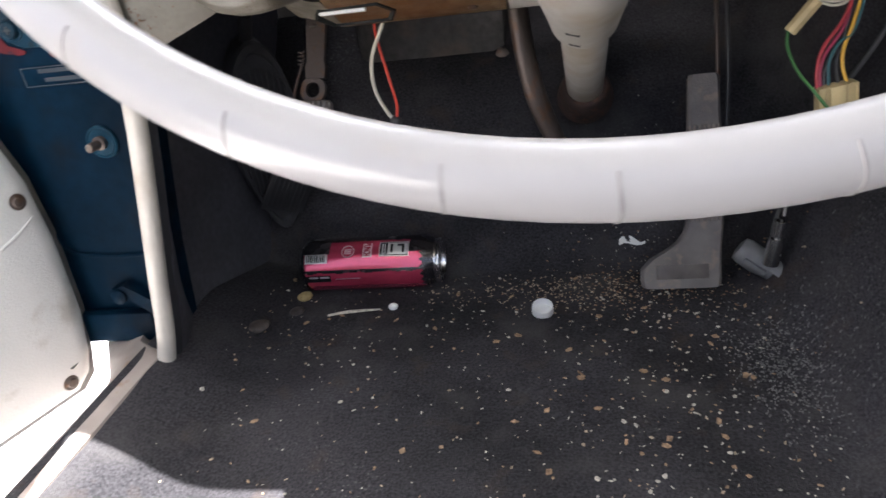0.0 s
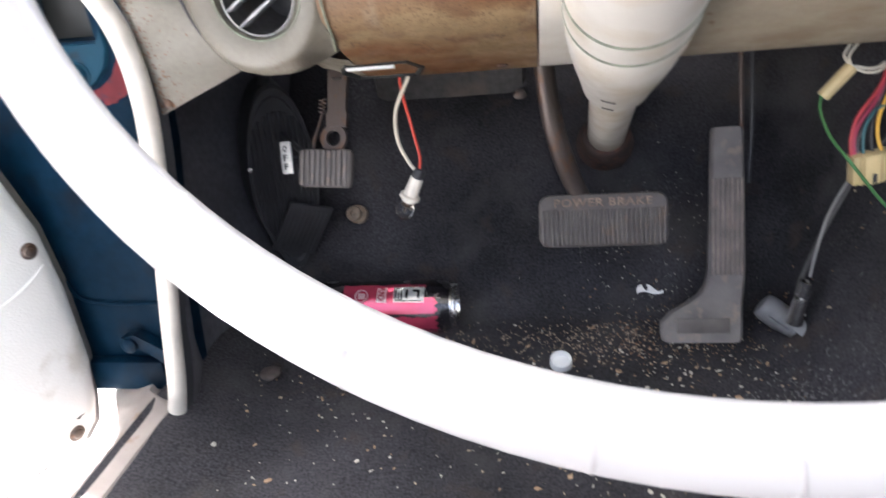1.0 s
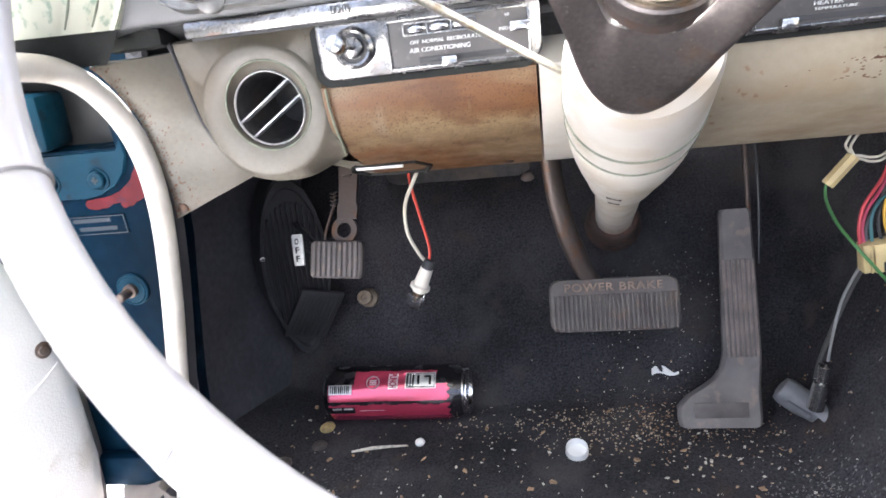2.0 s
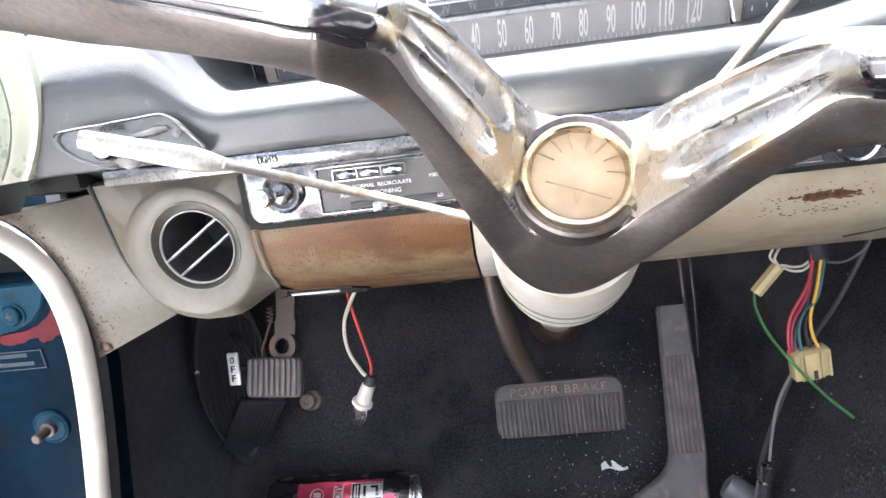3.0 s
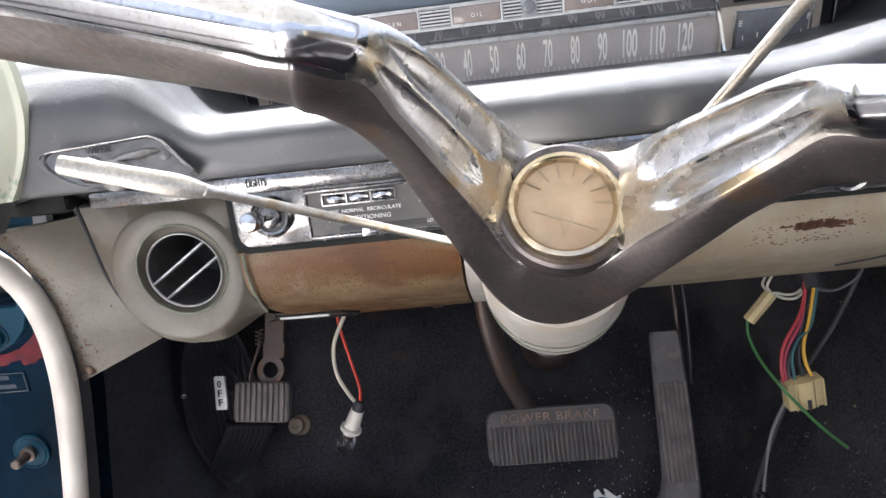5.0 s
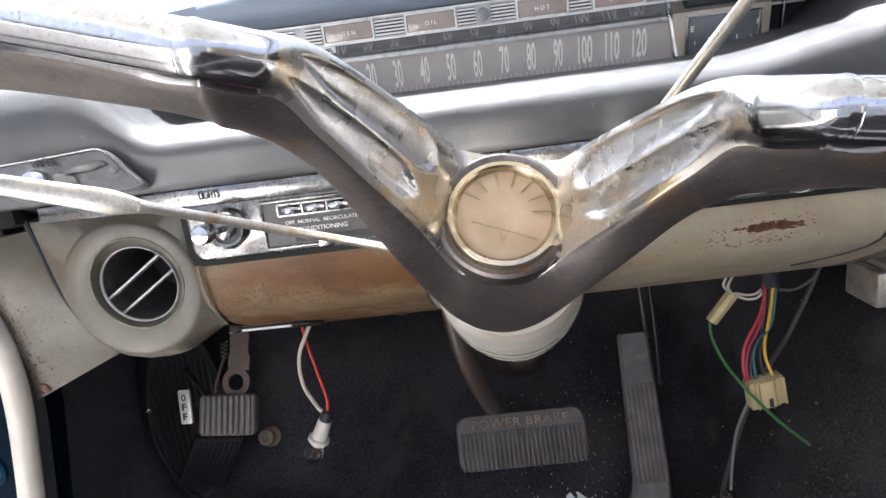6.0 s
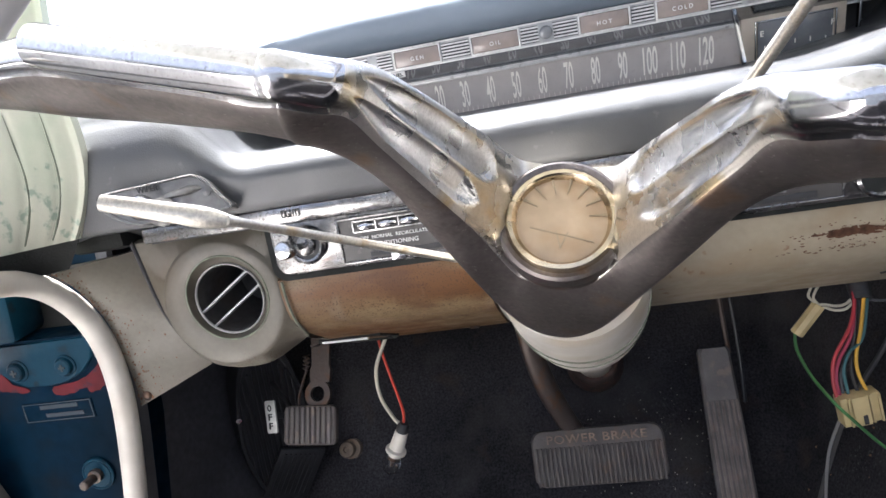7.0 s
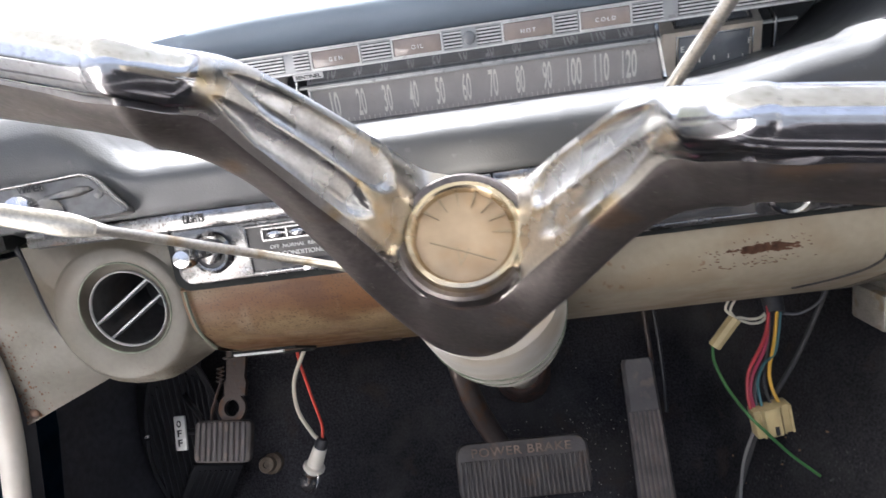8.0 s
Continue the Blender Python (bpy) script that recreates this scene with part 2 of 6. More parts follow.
CANPINK = material("pink_can_print", (0.60, 0.060, 0.125), 0.22, 0.6, grain=((40, 0.1),), coat=1.0, rough_var=0.04)
CANBLACK = material("black_can_print", (0.018, 0.016, 0.018), 0.24, 0.3, coat=1.0, rough_var=0.06)
CANGREY = material("grey_can_label", (0.50, 0.50, 0.48), 0.3, 0.5)
CAPWHITE = material("white_cap_plastic", (0.72, 0.73, 0.72), 0.4)
OLDGRIT = material("rust_dust", (0.22, 0.13, 0.075), 0.9, grain=((300, 0.4),))
PAPER = material("paper_scrap", (0.78, 0.77, 0.74), 0.8)
CRUMB = material("tan_crumbs", (0.40, 0.31, 0.215), 0.85, grain=((300, 0.5),))
PALECRUMB = material("pale_crumbs", (0.52, 0.48, 0.40), 0.85, grain=((300, 0.4),))
WOODCHIP = material("wood_chips", (0.33, 0.215, 0.125), 0.85, grain=((200, 0.5),))
PEBBLE = material("brown_pebble", (0.060, 0.048, 0.042), 0.7, grain=((200, 0.3),))
CONCRETE = material("sunlit_ground", (0.55, 0.53, 0.50), 0.9, grain=((0.6, 0.15), (12, 0.2)), bump=((40, 0.3, "noise"),))
REARDARK = material("dark_rear_wall", (0.09, 0.10, 0.115), 0.8, grain=((5, 0.2),))
UNSEENROOF = material("pale_unseen_roof", (0.50, 0.50, 0.47), 0.8, grain=((3, 0.1),))
CONTROLFACE = material("control_face", (0.060, 0.056, 0.053), 0.45, grain=((60, 0.2),), spots=(((0.12, 0.11, 0.10), 200, 0.6, 0.06, 0.4),))
BULBGLASS = glass("bulb_glass")


# ---- mesh helpers ----
def link_mesh(name, bm, mat, smooth=True, angle=38):
    me = bpy.data.meshes.new(name)
    bmesh.ops.recalc_face_normals(bm, faces=bm.faces)
    bm.to_mesh(me)
    bm.free()
    for q in mat if isinstance(mat, (list, tuple)) else [mat]:
        me.materials.append(q)
    if smooth:
        me.shade_smooth()
        me.set_sharp_from_angle(angle=radians(angle))
    return me


def thing(name, at, label, category, group="", kind=""):
    ob = new(name)
    ob.empty_display_size = 0.02
    ob.location = at
    return tagged(ob, label, category, group, kind)


def part(name, bm, mat, parent=None, label="", smooth=True, angle=38):
    """Links a bmesh, given in world metres, as one mesh under a thing or a part."""
    ob = new(name, link_mesh(name, bm, mat, smooth, angle))
    if parent is not None:
        ob.parent = parent
        root = parent
        while root.parent is not None:
            root = root.parent
        # only the root carries a place; the meshes hold world metres
        if parent is root:
            ob.matrix_parent_inverse = Matrix.Translation(-Vector(root.location))
    return tagged(ob, label)


def solo(name, bm, mat, label, category, group="", kind="", smooth=True, angle=38):
    return tagged(part(name, bm, mat, None, "", smooth, angle), label, category, group, kind)


def box(size, at=(0, 0, 0), bevel=0.0, m=None, seg=2):
    bm = bmesh.new()
    bmesh.ops.create_cube(bm, size=1)
    bmesh.ops.scale(bm, vec=size, verts=bm.verts)
    if bevel:
        bmesh.ops.bevel(bm, geom=list(bm.edges), offset=bevel, segments=seg, affect="EDGES", profile=0.5)
    bmesh.ops.transform(bm, matrix=m if m is not None else Matrix.Translation(at), verts=bm.verts)
    return bm


def join(*bms):
    out = bms[0]
    for b in bms[1:]:
        me = bpy.data.meshes.new("tmp")
        b.to_mesh(me)
        out.from_mesh(me)
        b.free()
        bpy.data.meshes.remove(me)
    return out


def frame_of(origin, x, y):
    """A matrix with the given origin whose x and y axes run along x and y (y is made square to x)."""
    x = Vector(x).normalized()
    z = x.cross(Vector(y)).normalized()
    y = z.cross(x)
    m = Matrix((x, y, z)).transposed().to_4x4()
    m.translation = origin
    return m


def along(a, b, up=(0, 0, 1)):
    """A matrix at a whose z axis runs to b."""
    z = (Vector(b) - Vector(a)).normalized()
    x = Vector(up).cross(z)
    if x.length < 1e-4:
        x = Vector((1, 0, 0)).cross(z)
    x.normalize()
    m = Matrix((x, z.cross(x), z)).transposed().to_4x4()
    m.translation = a
    return m


def loft(rings, closed=True, caps=True):
    bm = bmesh.new()
    vs = [[bm.verts.new(p) for p in r] for r in rings]
    for a, b in zip(vs, vs[1:]):
        n = len(a)
        for i in range(n if closed else n - 1):
            j = (i + 1) % n
            bm.faces.new((a[i], a[j], b[j], b[i]))
    if caps and closed:
        bm.faces.new(vs[0])
        bm.faces.new(vs[-1])
    return bm


def smooth_path(points, steps=8):
    """Catmull-Rom through the points."""
    p = [Vector(q) for q in points]
    p = [p[0] * 2 - p[1]] + p + [p[-1] * 2 - p[-2]]
    out = []
    for i in range(1, len(p) - 2):
        for k in range(steps):
            t = k / steps
            a, b, c, d = p[i - 1], p[i], p[i + 1], p[i + 2]
            out.append(0.5 * ((2 * b) + (c - a) * t + (2 * a - 5 * b + 4 * c - d) * t * t + (3 * b - a - 3 * c + d) * t ** 3))
    out.append(p[-2])
    return out


def tube(points, radius, seg=12, steps=8, squash=1.0):
    """A tube along a smooth path; radius is one number or one per given point."""
    pts = smooth_path(points, steps) if steps > 1 else [Vector(q) for q in points]
    n = len(pts)
    if isinstance(radius, (int, float)):
        rad = [radius] * n
    else:
        rad = list(np.interp(np.linspace(0, len(points) - 1, n), range(len(points)), radius))
    rings, x = [], None
    for i, p in enumerate(pts):
        t = (pts[min(i + 1, n - 1)] - pts[max(i - 1, 0)]).normalized()
        if x is None:
            x = t.orthogonal().normalized()
        x = (x - t * x.dot(t)).normalized()
        y = t.cross(x)
        rings.append([p + (x * math.cos(a) + y * math.sin(a) * squash) * rad[i] for a in (2 * math.pi * k / seg for k in range(seg))])
    return loft(rings)


def lathe(profile, m, seg=32, caps=True):
    """Turns (radius, height) pairs round z, then places the result with m."""
    rings = [[m @ Vector((r * math.cos(a), r * math.sin(a), h)) for a in (2 * math.pi * k / seg for k in range(seg))] for r, h in profile]
    return loft(rings, True, caps)


def lettering(name, text, m, height, mat, parent, width=None, depth=0.0004, label="", bold=0.0, space=1.0):
    """Raised letters in the built-in font: m places the middle of the line, x to the right and y up."""
    cu = bpy.data.curves.new("tmp", "FONT")
    cu.body, cu.align_x, cu.align_y, cu.extrude, cu.offset, cu.space_character = text, "CENTER", "CENTER", depth / height, bold, space
    cu.resolution_u = 3
    tmp = bpy.data.objects.new("tmp", cu)
    scene.collection.objects.link(tmp)
    me = bpy.data.meshes.new_from_object(tmp)
    bpy.data.objects.remove(tmp)
    bm = bmesh.new()
    bm.from_mesh(me)
    bpy.data.meshes.remove(me)
    xs = [v.co.x for v in bm.verts]
    ys = [v.co.y for v in bm.verts]
    w, h = max(xs) - min(xs), max(ys) - min(ys)
    s = height / h
    sx = (width / w) if width else s
    off = Vector(((max(xs) + min(xs)) / 2, (max(ys) + min(ys)) / 2, 0))
    for v in bm.verts:
        q = v.co - off
        v.co = m @ Vector((q.x * sx, q.y * s, q.z * height))
    return part(name, bm, mat, parent, label, smooth=False)


def grid(fn, xs, ys):
    """An open sheet of fn(x, y) points."""
    return loft([[fn(x, y) for x in xs] for y in ys], False, False)


def thicken(bm, d):
    """Gives an open sheet a thickness d along its normals."""
    bmesh.ops.recalc_face_normals(bm, faces=bm.faces)
    bmesh.ops.solidify(bm, geom=list(bm.faces), thickness=d)
    return bm


def prism(points, direction):
    """A flat polygon drawn out along direction."""
    d = Vector(direction)
    return loft([[Vector(p) for p in points], [Vector(p) + d for p in points]])


def lerp(a, b, t):
    return a + (b - a) * t


def step(a, b, x):
    t = min(1, max(0, (x - a) / (b - a)))
    return t * t * (3 - 2 * t)

# ---- structure: floor, toe board, tunnel ----
TOE = ((-1.0, 0.0), (0.735, 0.0), (0.755, 0.012), (0.79, 0.085), (0.87, 0.205), (0.93, 0.275), (0.945, 0.30))


def floor_z(x, y):
    z = float(np.interp(y, [p[0] for p in TOE], [p[1] for p in TOE]))
    side = 0.045 * step(-0.30, -0.425, x) * (1 - step(0.62, 0.80, y) * 0.5)
    base = 0.185 + 0.02 * step(0.68, 0.45, y)
    tun = 0.27 * step(base - 0.015, base + 0.16, x) * step(0.78, 0.60, x)
    tun += 0.05 * step(0.60, 0.90, y) * step(base, base + 0.1, x) * step(0.78, 0.66, x)
    wave = 0.0025 * (noise.noise(Vector((x * 9, y * 9, 0))) + 0.6 * noise.noise(Vector((x * 25, y * 25, 3))))
    return max(z, tun, side, 0.0) + 0.35 * min(z, tun) + wave


def dense(a, b, n):
    return [lerp(a, b, i / n) for i in range(n + 1)]


XS = dense(-0.425, 0.42, 100) + dense(0.44, 1.05, 20)
YS = dense(-0.95, 0.28, 30) + dense(0.29, 0.945, 90)
floor = solo("floor", grid(lambda x, y: (x, y, floor_z(x, y)), XS, YS), CARPET, "black worn carpet with lint, dust and crumbs", "carpet", kind="structure", angle=180)
solo("wall_firewall", box((1.52, 0.02, 0.32), (0.31, 0.962, 0.38)), DARKMETAL, "dark firewall behind the dashboard", "wall", kind="structure")

# left kick wall, with the lining's free edge by the door
SEAL_X = ((0.0, 0.06, 0.13, 0.20, 0.27, 0.33, 0.45, 0.62), (-0.405, -0.392, -0.378, -0.362, -0.347, -0.338, -0.33, -0.33))


# Carried up to 0.62 to stop sun reaching the floor.
def kick(s, z):
    edge = float(np.interp(z, *SEAL_X)) + 0.004
    x = lerp(edge, -0.412 + 0.03 * step(0.2, 0.65, s), step(0.0, 0.16, s))
    return (x + 0.003 * noise.noise(Vector((s * 6, z * 12, 0))), 0.541 + 0.42 * s, z)


# Kick board's black is lifted towards grey, putting haze into its colour.
solo("wall_kick", thicken(grid(kick, dense(0, 0.2, 10)[:-1] + dense(0.2, 1.0, 14), dense(0.0, 0.62, 22)), 0.004), material("haze_lifted_kick_board", (0.060, 0.060, 0.068), 0.8, grain=((8, 0.3), (150, 0.2)), bump=((200, 0.1, "noise"),)), "black cardboard kick panel beside the pedals", "panel", kind="structure", angle=60)
solo("wall_right", box((0.05, 1.9, 0.56), (1.07, 0.0, 0.28)), PAINT, "plain far door wall", "wall", kind="structure")
# Unseen wall, added tall and dark so the chrome mirrors less brightness.
solo("wall_rear", box((1.52, 0.05, 0.74), (0.31, -0.98, 0.37)), REARDARK, "unseen plain rear wall, dark for the chrome's reflections", "wall", kind="structure")
# Unseen roof; edges set to shade the wheel and trim the floor's sun patch.
solo("ceiling", thicken(grid(lambda x, y: (x, y, 0.98 + 0.05 * math.cos((x - 0.31) * 1.9) - 0.08 * step(-0.4, -0.95, y)), dense(-0.485, 1.06, 12), dense(-0.42, 0.57, 11)), 0.03), UNSEENROOF, "unseen plain pale roof, sized to block the sun", "ceiling", kind="structure", angle=180)
solo("ground", grid(lambda x, y: (x, y, -0.36), dense(-300, 300, 30), dense(-300, 300, 30)), CONCRETE, "pale sunlit ground outside", "ground", kind="structure")

# Hidden box added to close a gap that let sun onto the floor.
solo("sun_gap_box", box((0.10, 0.38, 0.08), (-0.355, 0.77, 0.46), 0.01), HOOD, "unseen dark box closing a sun gap beside the dashboard", "cowl", kind="structure")

# ---- hinge pillar, sill, seal, open door ----
JY = 0.568
pillar = thing("wall_hinge_pillar", (-0.47, JY, 0.0), "blue painted hinge pillar of the door opening", "pillar", kind="structure")
part("pillar_face", prism([(-0.70, JY, 0.03), (-0.408, JY, 0.03), (-0.395, JY, 0.13), (-0.380, JY, 0.21), (-0.366, JY, 0.28), (-0.358, JY, 0.35), (-0.358, JY, 0.43), (-0.388, JY, 0.43), (-0.388, JY, 0.372), (-0.52, JY, 0.374), (-0.52, JY, 0.43), (-0.70, JY, 0.43)], (0, 0.04, 0)), BLUE, pillar, smooth=False)
# Upper block added to cut off sun falling on the carpet.
part("pillar_top", box((0.345, 0.04, 0.11), (-0.5275, JY + 0.02, 0.4845), 0.004), BLUE, pillar)
part("pocket_back", box((0.15, 0.006, 0.08), (-0.452, JY + 0.036, 0.40)), BLACK, pillar, "dark hinge pocket")
LEAF = ((-0.52, 0.371), (-0.386, 0.3705), (-0.3795, 0.380), (-0.379, 0.366), (-0.3855, 0.352), (-0.3965, 0.341), (-0.411, 0.3345), (-0.43, 0.3318), (-0.452, 0.3325), (-0.466, 0.340), (-0.475, 0.348), (-0.52, 0.352))
part("hinge_leaf", loft([[(lerp(-0.43, x, k), JY - h, lerp(0.352, z, k)) for x, z in LEAF] for k, h in ((1.0, -0.002), (1.0, 0.0015), (0.97, 0.003))]), BLUEBRIGHT, pillar, "teal upper hinge leaf", angle=30)
part("hinge_arm", box((0.075, 0.05, 0.046), m=pose(-0.478, JY + 0.002, 0.400, 0, 4, 14), bevel=0.006), BLUEBRIGHT, pillar, "teal hinge arm")
for bx, bz in ((-0.4097, 0.348), (-0.4554, 0.348)):
    m = along((bx, JY - 0.003, bz), (bx, JY - 0.2, bz))
    b = part("bolt", lathe(((0.0098, 0), (0.0098, 0.0012), (0.0088, 0.0016), (0.0078, 0.0008), (0.0072, 0.0008), (0.0070, 0.004), (0.0060, 0.005), (0.0, 0.005)), m, 24), BLUEBRIGHT, pillar, "teal painted hinge bolt")
    part("recess", join(box((0.006, 0.0006, 0.0018), (bx, JY - 0.0082, bz)), box((0.0018, 0.0006, 0.006), (bx, JY - 0.0084, bz))), BLACK, b)
for outline in ((( -0.370, 0.366), (-0.3655, 0.350), (-0.3680, 0.338), (-0.376, 0.3290), (-0.3948, 0.3213), (-0.3985, 0.3255), (-0.405, 0.3262), (-0.4132, 0.3222), (-0.4291, 0.3232), (-0.4287, 0.3301), (-0.4042, 0.3330), (-0.3886, 0.3406), (-0.376, 0.3555)), ((-0.50, 0.3500), (-0.476, 0.3465), (-0.4666, 0.3360), (-0.4540, 0.3305), (-0.4573, 0.3270), (-0.4788, 0.3310), (-0.50, 0.339))):
    edge = smooth_path([(x, JY - 0.0008, z) for x, z in outline + outline[:1]], 5)[:-1]
    part("paint_smear", prism([p + Vector((0.0012 * noise.noise(p * 260), 0, 0.0014 * noise.noise(p * 230 + Vector((5, 0, 0))))) for p in edge], (0, 0.0006, 0)), REDPAINT, pillar, "red primer smear", smooth=False)
vin = part("data_plate", box((0.0675, 0.0012, 0.0172), (-0.4318, JY - 0.0004, 0.3081), 0.0004), BLUE, pillar, "blue painted data plate")
part("plate_border", join(*[box(sz, (-0.4318 + ox, JY - 0.0012, 0.3081 + oz), 0.0002) for sz, ox, oz in (((0.065, 0.0006, 0.0007), 0, 0.0078), ((0.065, 0.0006, 0.0007), 0, -0.0078), ((0.0007, 0.0006, 0.0150), 0.0322, 0), ((0.0007, 0.0006, 0.0150), -0.0322, 0))]), material("worn_blue_edge", (0.045, 0.055, 0.066), 0.5), vin, "worn plate border")
for bw, bz, bx in ((0.036, 0.3125, -0.430), (0.036, 0.3050, -0.426)):
    part("plate_bar", box((bw, 0.0006, 0.0034), (bx, JY - 0.0012, bz)), material("dusty_blue", (0.020, 0.030, 0.042), 0.6), vin)
m = along((-0.412, JY - 0.0005, 0.2470), (-0.412, JY - 0.2, 0.2470))
stud = part("stud_washer", lathe(((0.0150, 0), (0.0150, 0.002), (0.0138, 0.0028), (0.0126, 0.002), (0.0120, 0.0026), (0.0, 0.0026)), m, 32), BLUEBRIGHT, pillar, "blue door check washer")
part("stud", lathe(((0.0062, 0.002), (0.0062, 0.007), (0.0040, 0.008), (0.0040, 0.020), (0.0032, 0.021), (0.0, 0.021)), m, 16), DULLSTEEL, stud)
part("embossed_rib", tube([(-0.50, JY - 0.001, 0.16), (-0.49, JY - 0.001, 0.14), (-0.46, JY - 0.001, 0.133), (-0.41, JY - 0.001, 0.133), (-0.40, JY - 0.001, 0.14)], 0.0025, 8), BLUE, pillar)
part("lower_hinge_leaf", join(box((0.09, 0.014, 0.035), (-0.465, JY - 0.007, 0.055), 0.004), prism([(-0.455, JY - 0.001, 0.10), (-0.44, JY - 0.001, 0.104), (-0.412, JY - 0.001, 0.085), (-0.402, JY - 0.001, 0.05), (-0.402, JY - 0.001, 0.01), (-0.43, JY - 0.001, 0.004), (-0.412, JY - 0.001, 0.03), (-0.418, JY - 0.001, 0.07), (-0.44, JY - 0.001, 0.09)], (0, -0.012, 0))), BLUE, pillar, "blue lower hinge leaf")
for bx, bz in ((-0.447, 0.093), (-0.43, 0.018)):
    part("bolt", lathe(((0.008, 0), (0.008, 0.004), (0.005, 0.006), (0, 0.006)), along((bx, JY - 0.012, bz), (bx, JY - 0.2, bz)), 16), BLUE, pillar)


def sill_ring(y):
    w = 0.062 * step(0.485, 0.605, y)
    e = 0.035 * step(0.525, 0.55, y)
    return [(-0.396 - e, y, 0.030), (-0.402 - e, y, 0.043), (-0.414 - e * 0.7, y, 0.046), (-0.436 - w * 0.6, y, 0.038), (-0.448 - w, y, 0.026), (-0.456 - w, y, 0.004), (-0.462 - w, y, -0.06), (-0.396 - e, y, -0.06)]


solo("door_sill", loft([sill_ring(y) for y in dense(-0.9, 0.45, 10)[:-1] + dense(0.45, 0.64, 14)]), SILL, "worn bare metal door sill with rust stains", "sill", kind="structure")

SEALPATH = [(-0.412, 0.515, 0.012), (-0.402, 0.522, 0.025), (-0.392, 0.528, 0.06), (-0.378, 0.53, 0.13), (-0.362, 0.53, 0.20), (-0.347, 0.53, 0.27), (-0.338, 0.53, 0.33), (-0.338, 0.527, 0.375), (-0.342, 0.513, 0.41), (-0.345, 0.485, 0.434), (-0.345, 0.44, 0.443), (-0.345, 0.36, 0.448), (-0.345, 0.25, 0.45)]
seal = thing("door_seal", (-0.405, 0.53, 0.01), "ivory vinyl windlace round the door opening, dirty at its foot", "door seal")
part("bead", tube(SEALPATH, [0.0105, 0.0092] + [0.0085] * 11, 14), SEAL, seal, "ivory vinyl bead")
part("flange", thicken(loft([[p + Vector((0.004, 0.006, 0)), p + Vector((0.008, 0.014, 0))] for p in smooth_path(SEALPATH[:8], 5)], False, False), 0.002), BLACK, seal, "dark fabric flange")
part("torn_end", thicken(grid(lambda s, t: (-0.424 + 0.034 * s, 0.513 + 0.016 * t, 0.026 + 0.014 * t * math.sin(4 * s + 0.6) + 0.004 * math.sin(9 * s)), dense(0, 1, 8), dense(0, 1, 4)), 0.0015), SEAL, seal, "torn lower end")

# open door: its inner panel stands outside, swung away from the opening
HINGE = Vector((-0.499, 0.5536, 0.0))
door = thing("door_1", HINGE, "open car door with white vinyl inner panel", "door", kind="structure")
DANG = radians(250)
DX, DN = Vector((math.cos(DANG), math.sin(DANG), 0)), Vector((-math.sin(DANG), math.cos(DANG), 0))


def dpt(s, z, n=0.0):
    p = HINGE + DX * s + DN * n
    return (p.x, p.y, z)


def door_outline(inset):
    pts = []
    for s, z in ((0.03, 0.0), (0.014, 0.012), (0.006, 0.035), (-0.003, 0.08), (-0.007, 0.16), (-0.004, 0.22), (0.010, 0.28), (0.045, 0.36), (0.10, 0.50), (0.9, 0.50), (0.9, 0.0)):
        pts.append((s + inset * (1 if s < 0.5 else -1), z + inset * (1 if z < 0.02 else -1 if z > 0.45 else 0)))
    return pts


DOOREDGE = material("weathered_door_edge", (0.10, 0.095, 0.09), 0.6, grain=((30, 0.3),))
part("shell", loft([[dpt(s, z, n) for s, z in door_outline(i)] for i, n in ((0.0, -0.05), (-0.006, -0.045), (-0.006, -0.004), (0, 0.0))]), DOOREDGE, door, "dark weathered door edge")
part("inner_panel", loft([[dpt(s, z, n) for s, z in door_outline(i)] for i, n in ((0.003, 0.0), (0.003, 0.004), (0.008, 0.010), (0.02, 0.013), (0.05, 0.014))]), DOORVINYL, door, "white vinyl door panel")
part("panel_fold", tube([dpt(s, z, 0.0125) for s, z in ((0.008, 0.190), (0.03, 0.178), (0.06, 0.170), (0.10, 0.168), (0.16, 0.172))], [0.001, 0.003, 0.0035, 0.003, 0.001], 8, 5, 0.6), DOORVINYL, door, "crease in the vinyl")
for s, z in ((0.041, 0.02), (0.016, 0.207), (0.3, 0.02)):
    m = along(dpt(s, z, 0.012), dpt(s, z, 0.1))
    part("screw", lathe(((0.008, 0), (0.008, 0.001), (0.005, 0.002), (0.004, 0.0035), (0, 0.004)), m, 16), DULLSTEEL, door, "dull screw with cup washer")

# ---- pale A-pillar cover above the seal ----
def cover_at(s, z, inset=0.0):
    crease = 0.0013 * (math.exp(-((s - 0.15) / 0.014) ** 2) + math.exp(-((s - 0.06) / 0.012) ** 2)) * step(0.56, 0.535, z)
    side = -6.1 * max(0.0, 0.52 - z) ** 2 - 0.10 * max(0.0, z - 0.53)
    return (-0.2885 - 0.15 * s + side * (1 - s), 0.492 - 0.055 * math.sin(min(1.57, 2.6 * max(0.0, s))) + crease + inset + 0.35 * max(0.0, z - 0.56) + 0.05 * (0.5 - z), z)


cover = thing("pillar_cover", (-0.30, 0.45, 0.44), "pale green windscreen pillar cover with worn patches", "pillar cover")
part("cover_panel", thicken(grid(lambda s, z: cover_at(s, z), dense(-0.03, 0.25, 60)[:-1] + dense(0.25, 1.2, 24), dense(0.457, 0.60, 20) + dense(0.62, 0.82, 5)), -0.006), PILLARPAINT, cover, "pale green painted cover", angle=60)
# Dark tone for the crease, dish edge, seam and groove lines.
LINETONE = material("dark_line_tone", (0.15, 0.165, 0.12), 0.8, grain=((120, 0.4),))
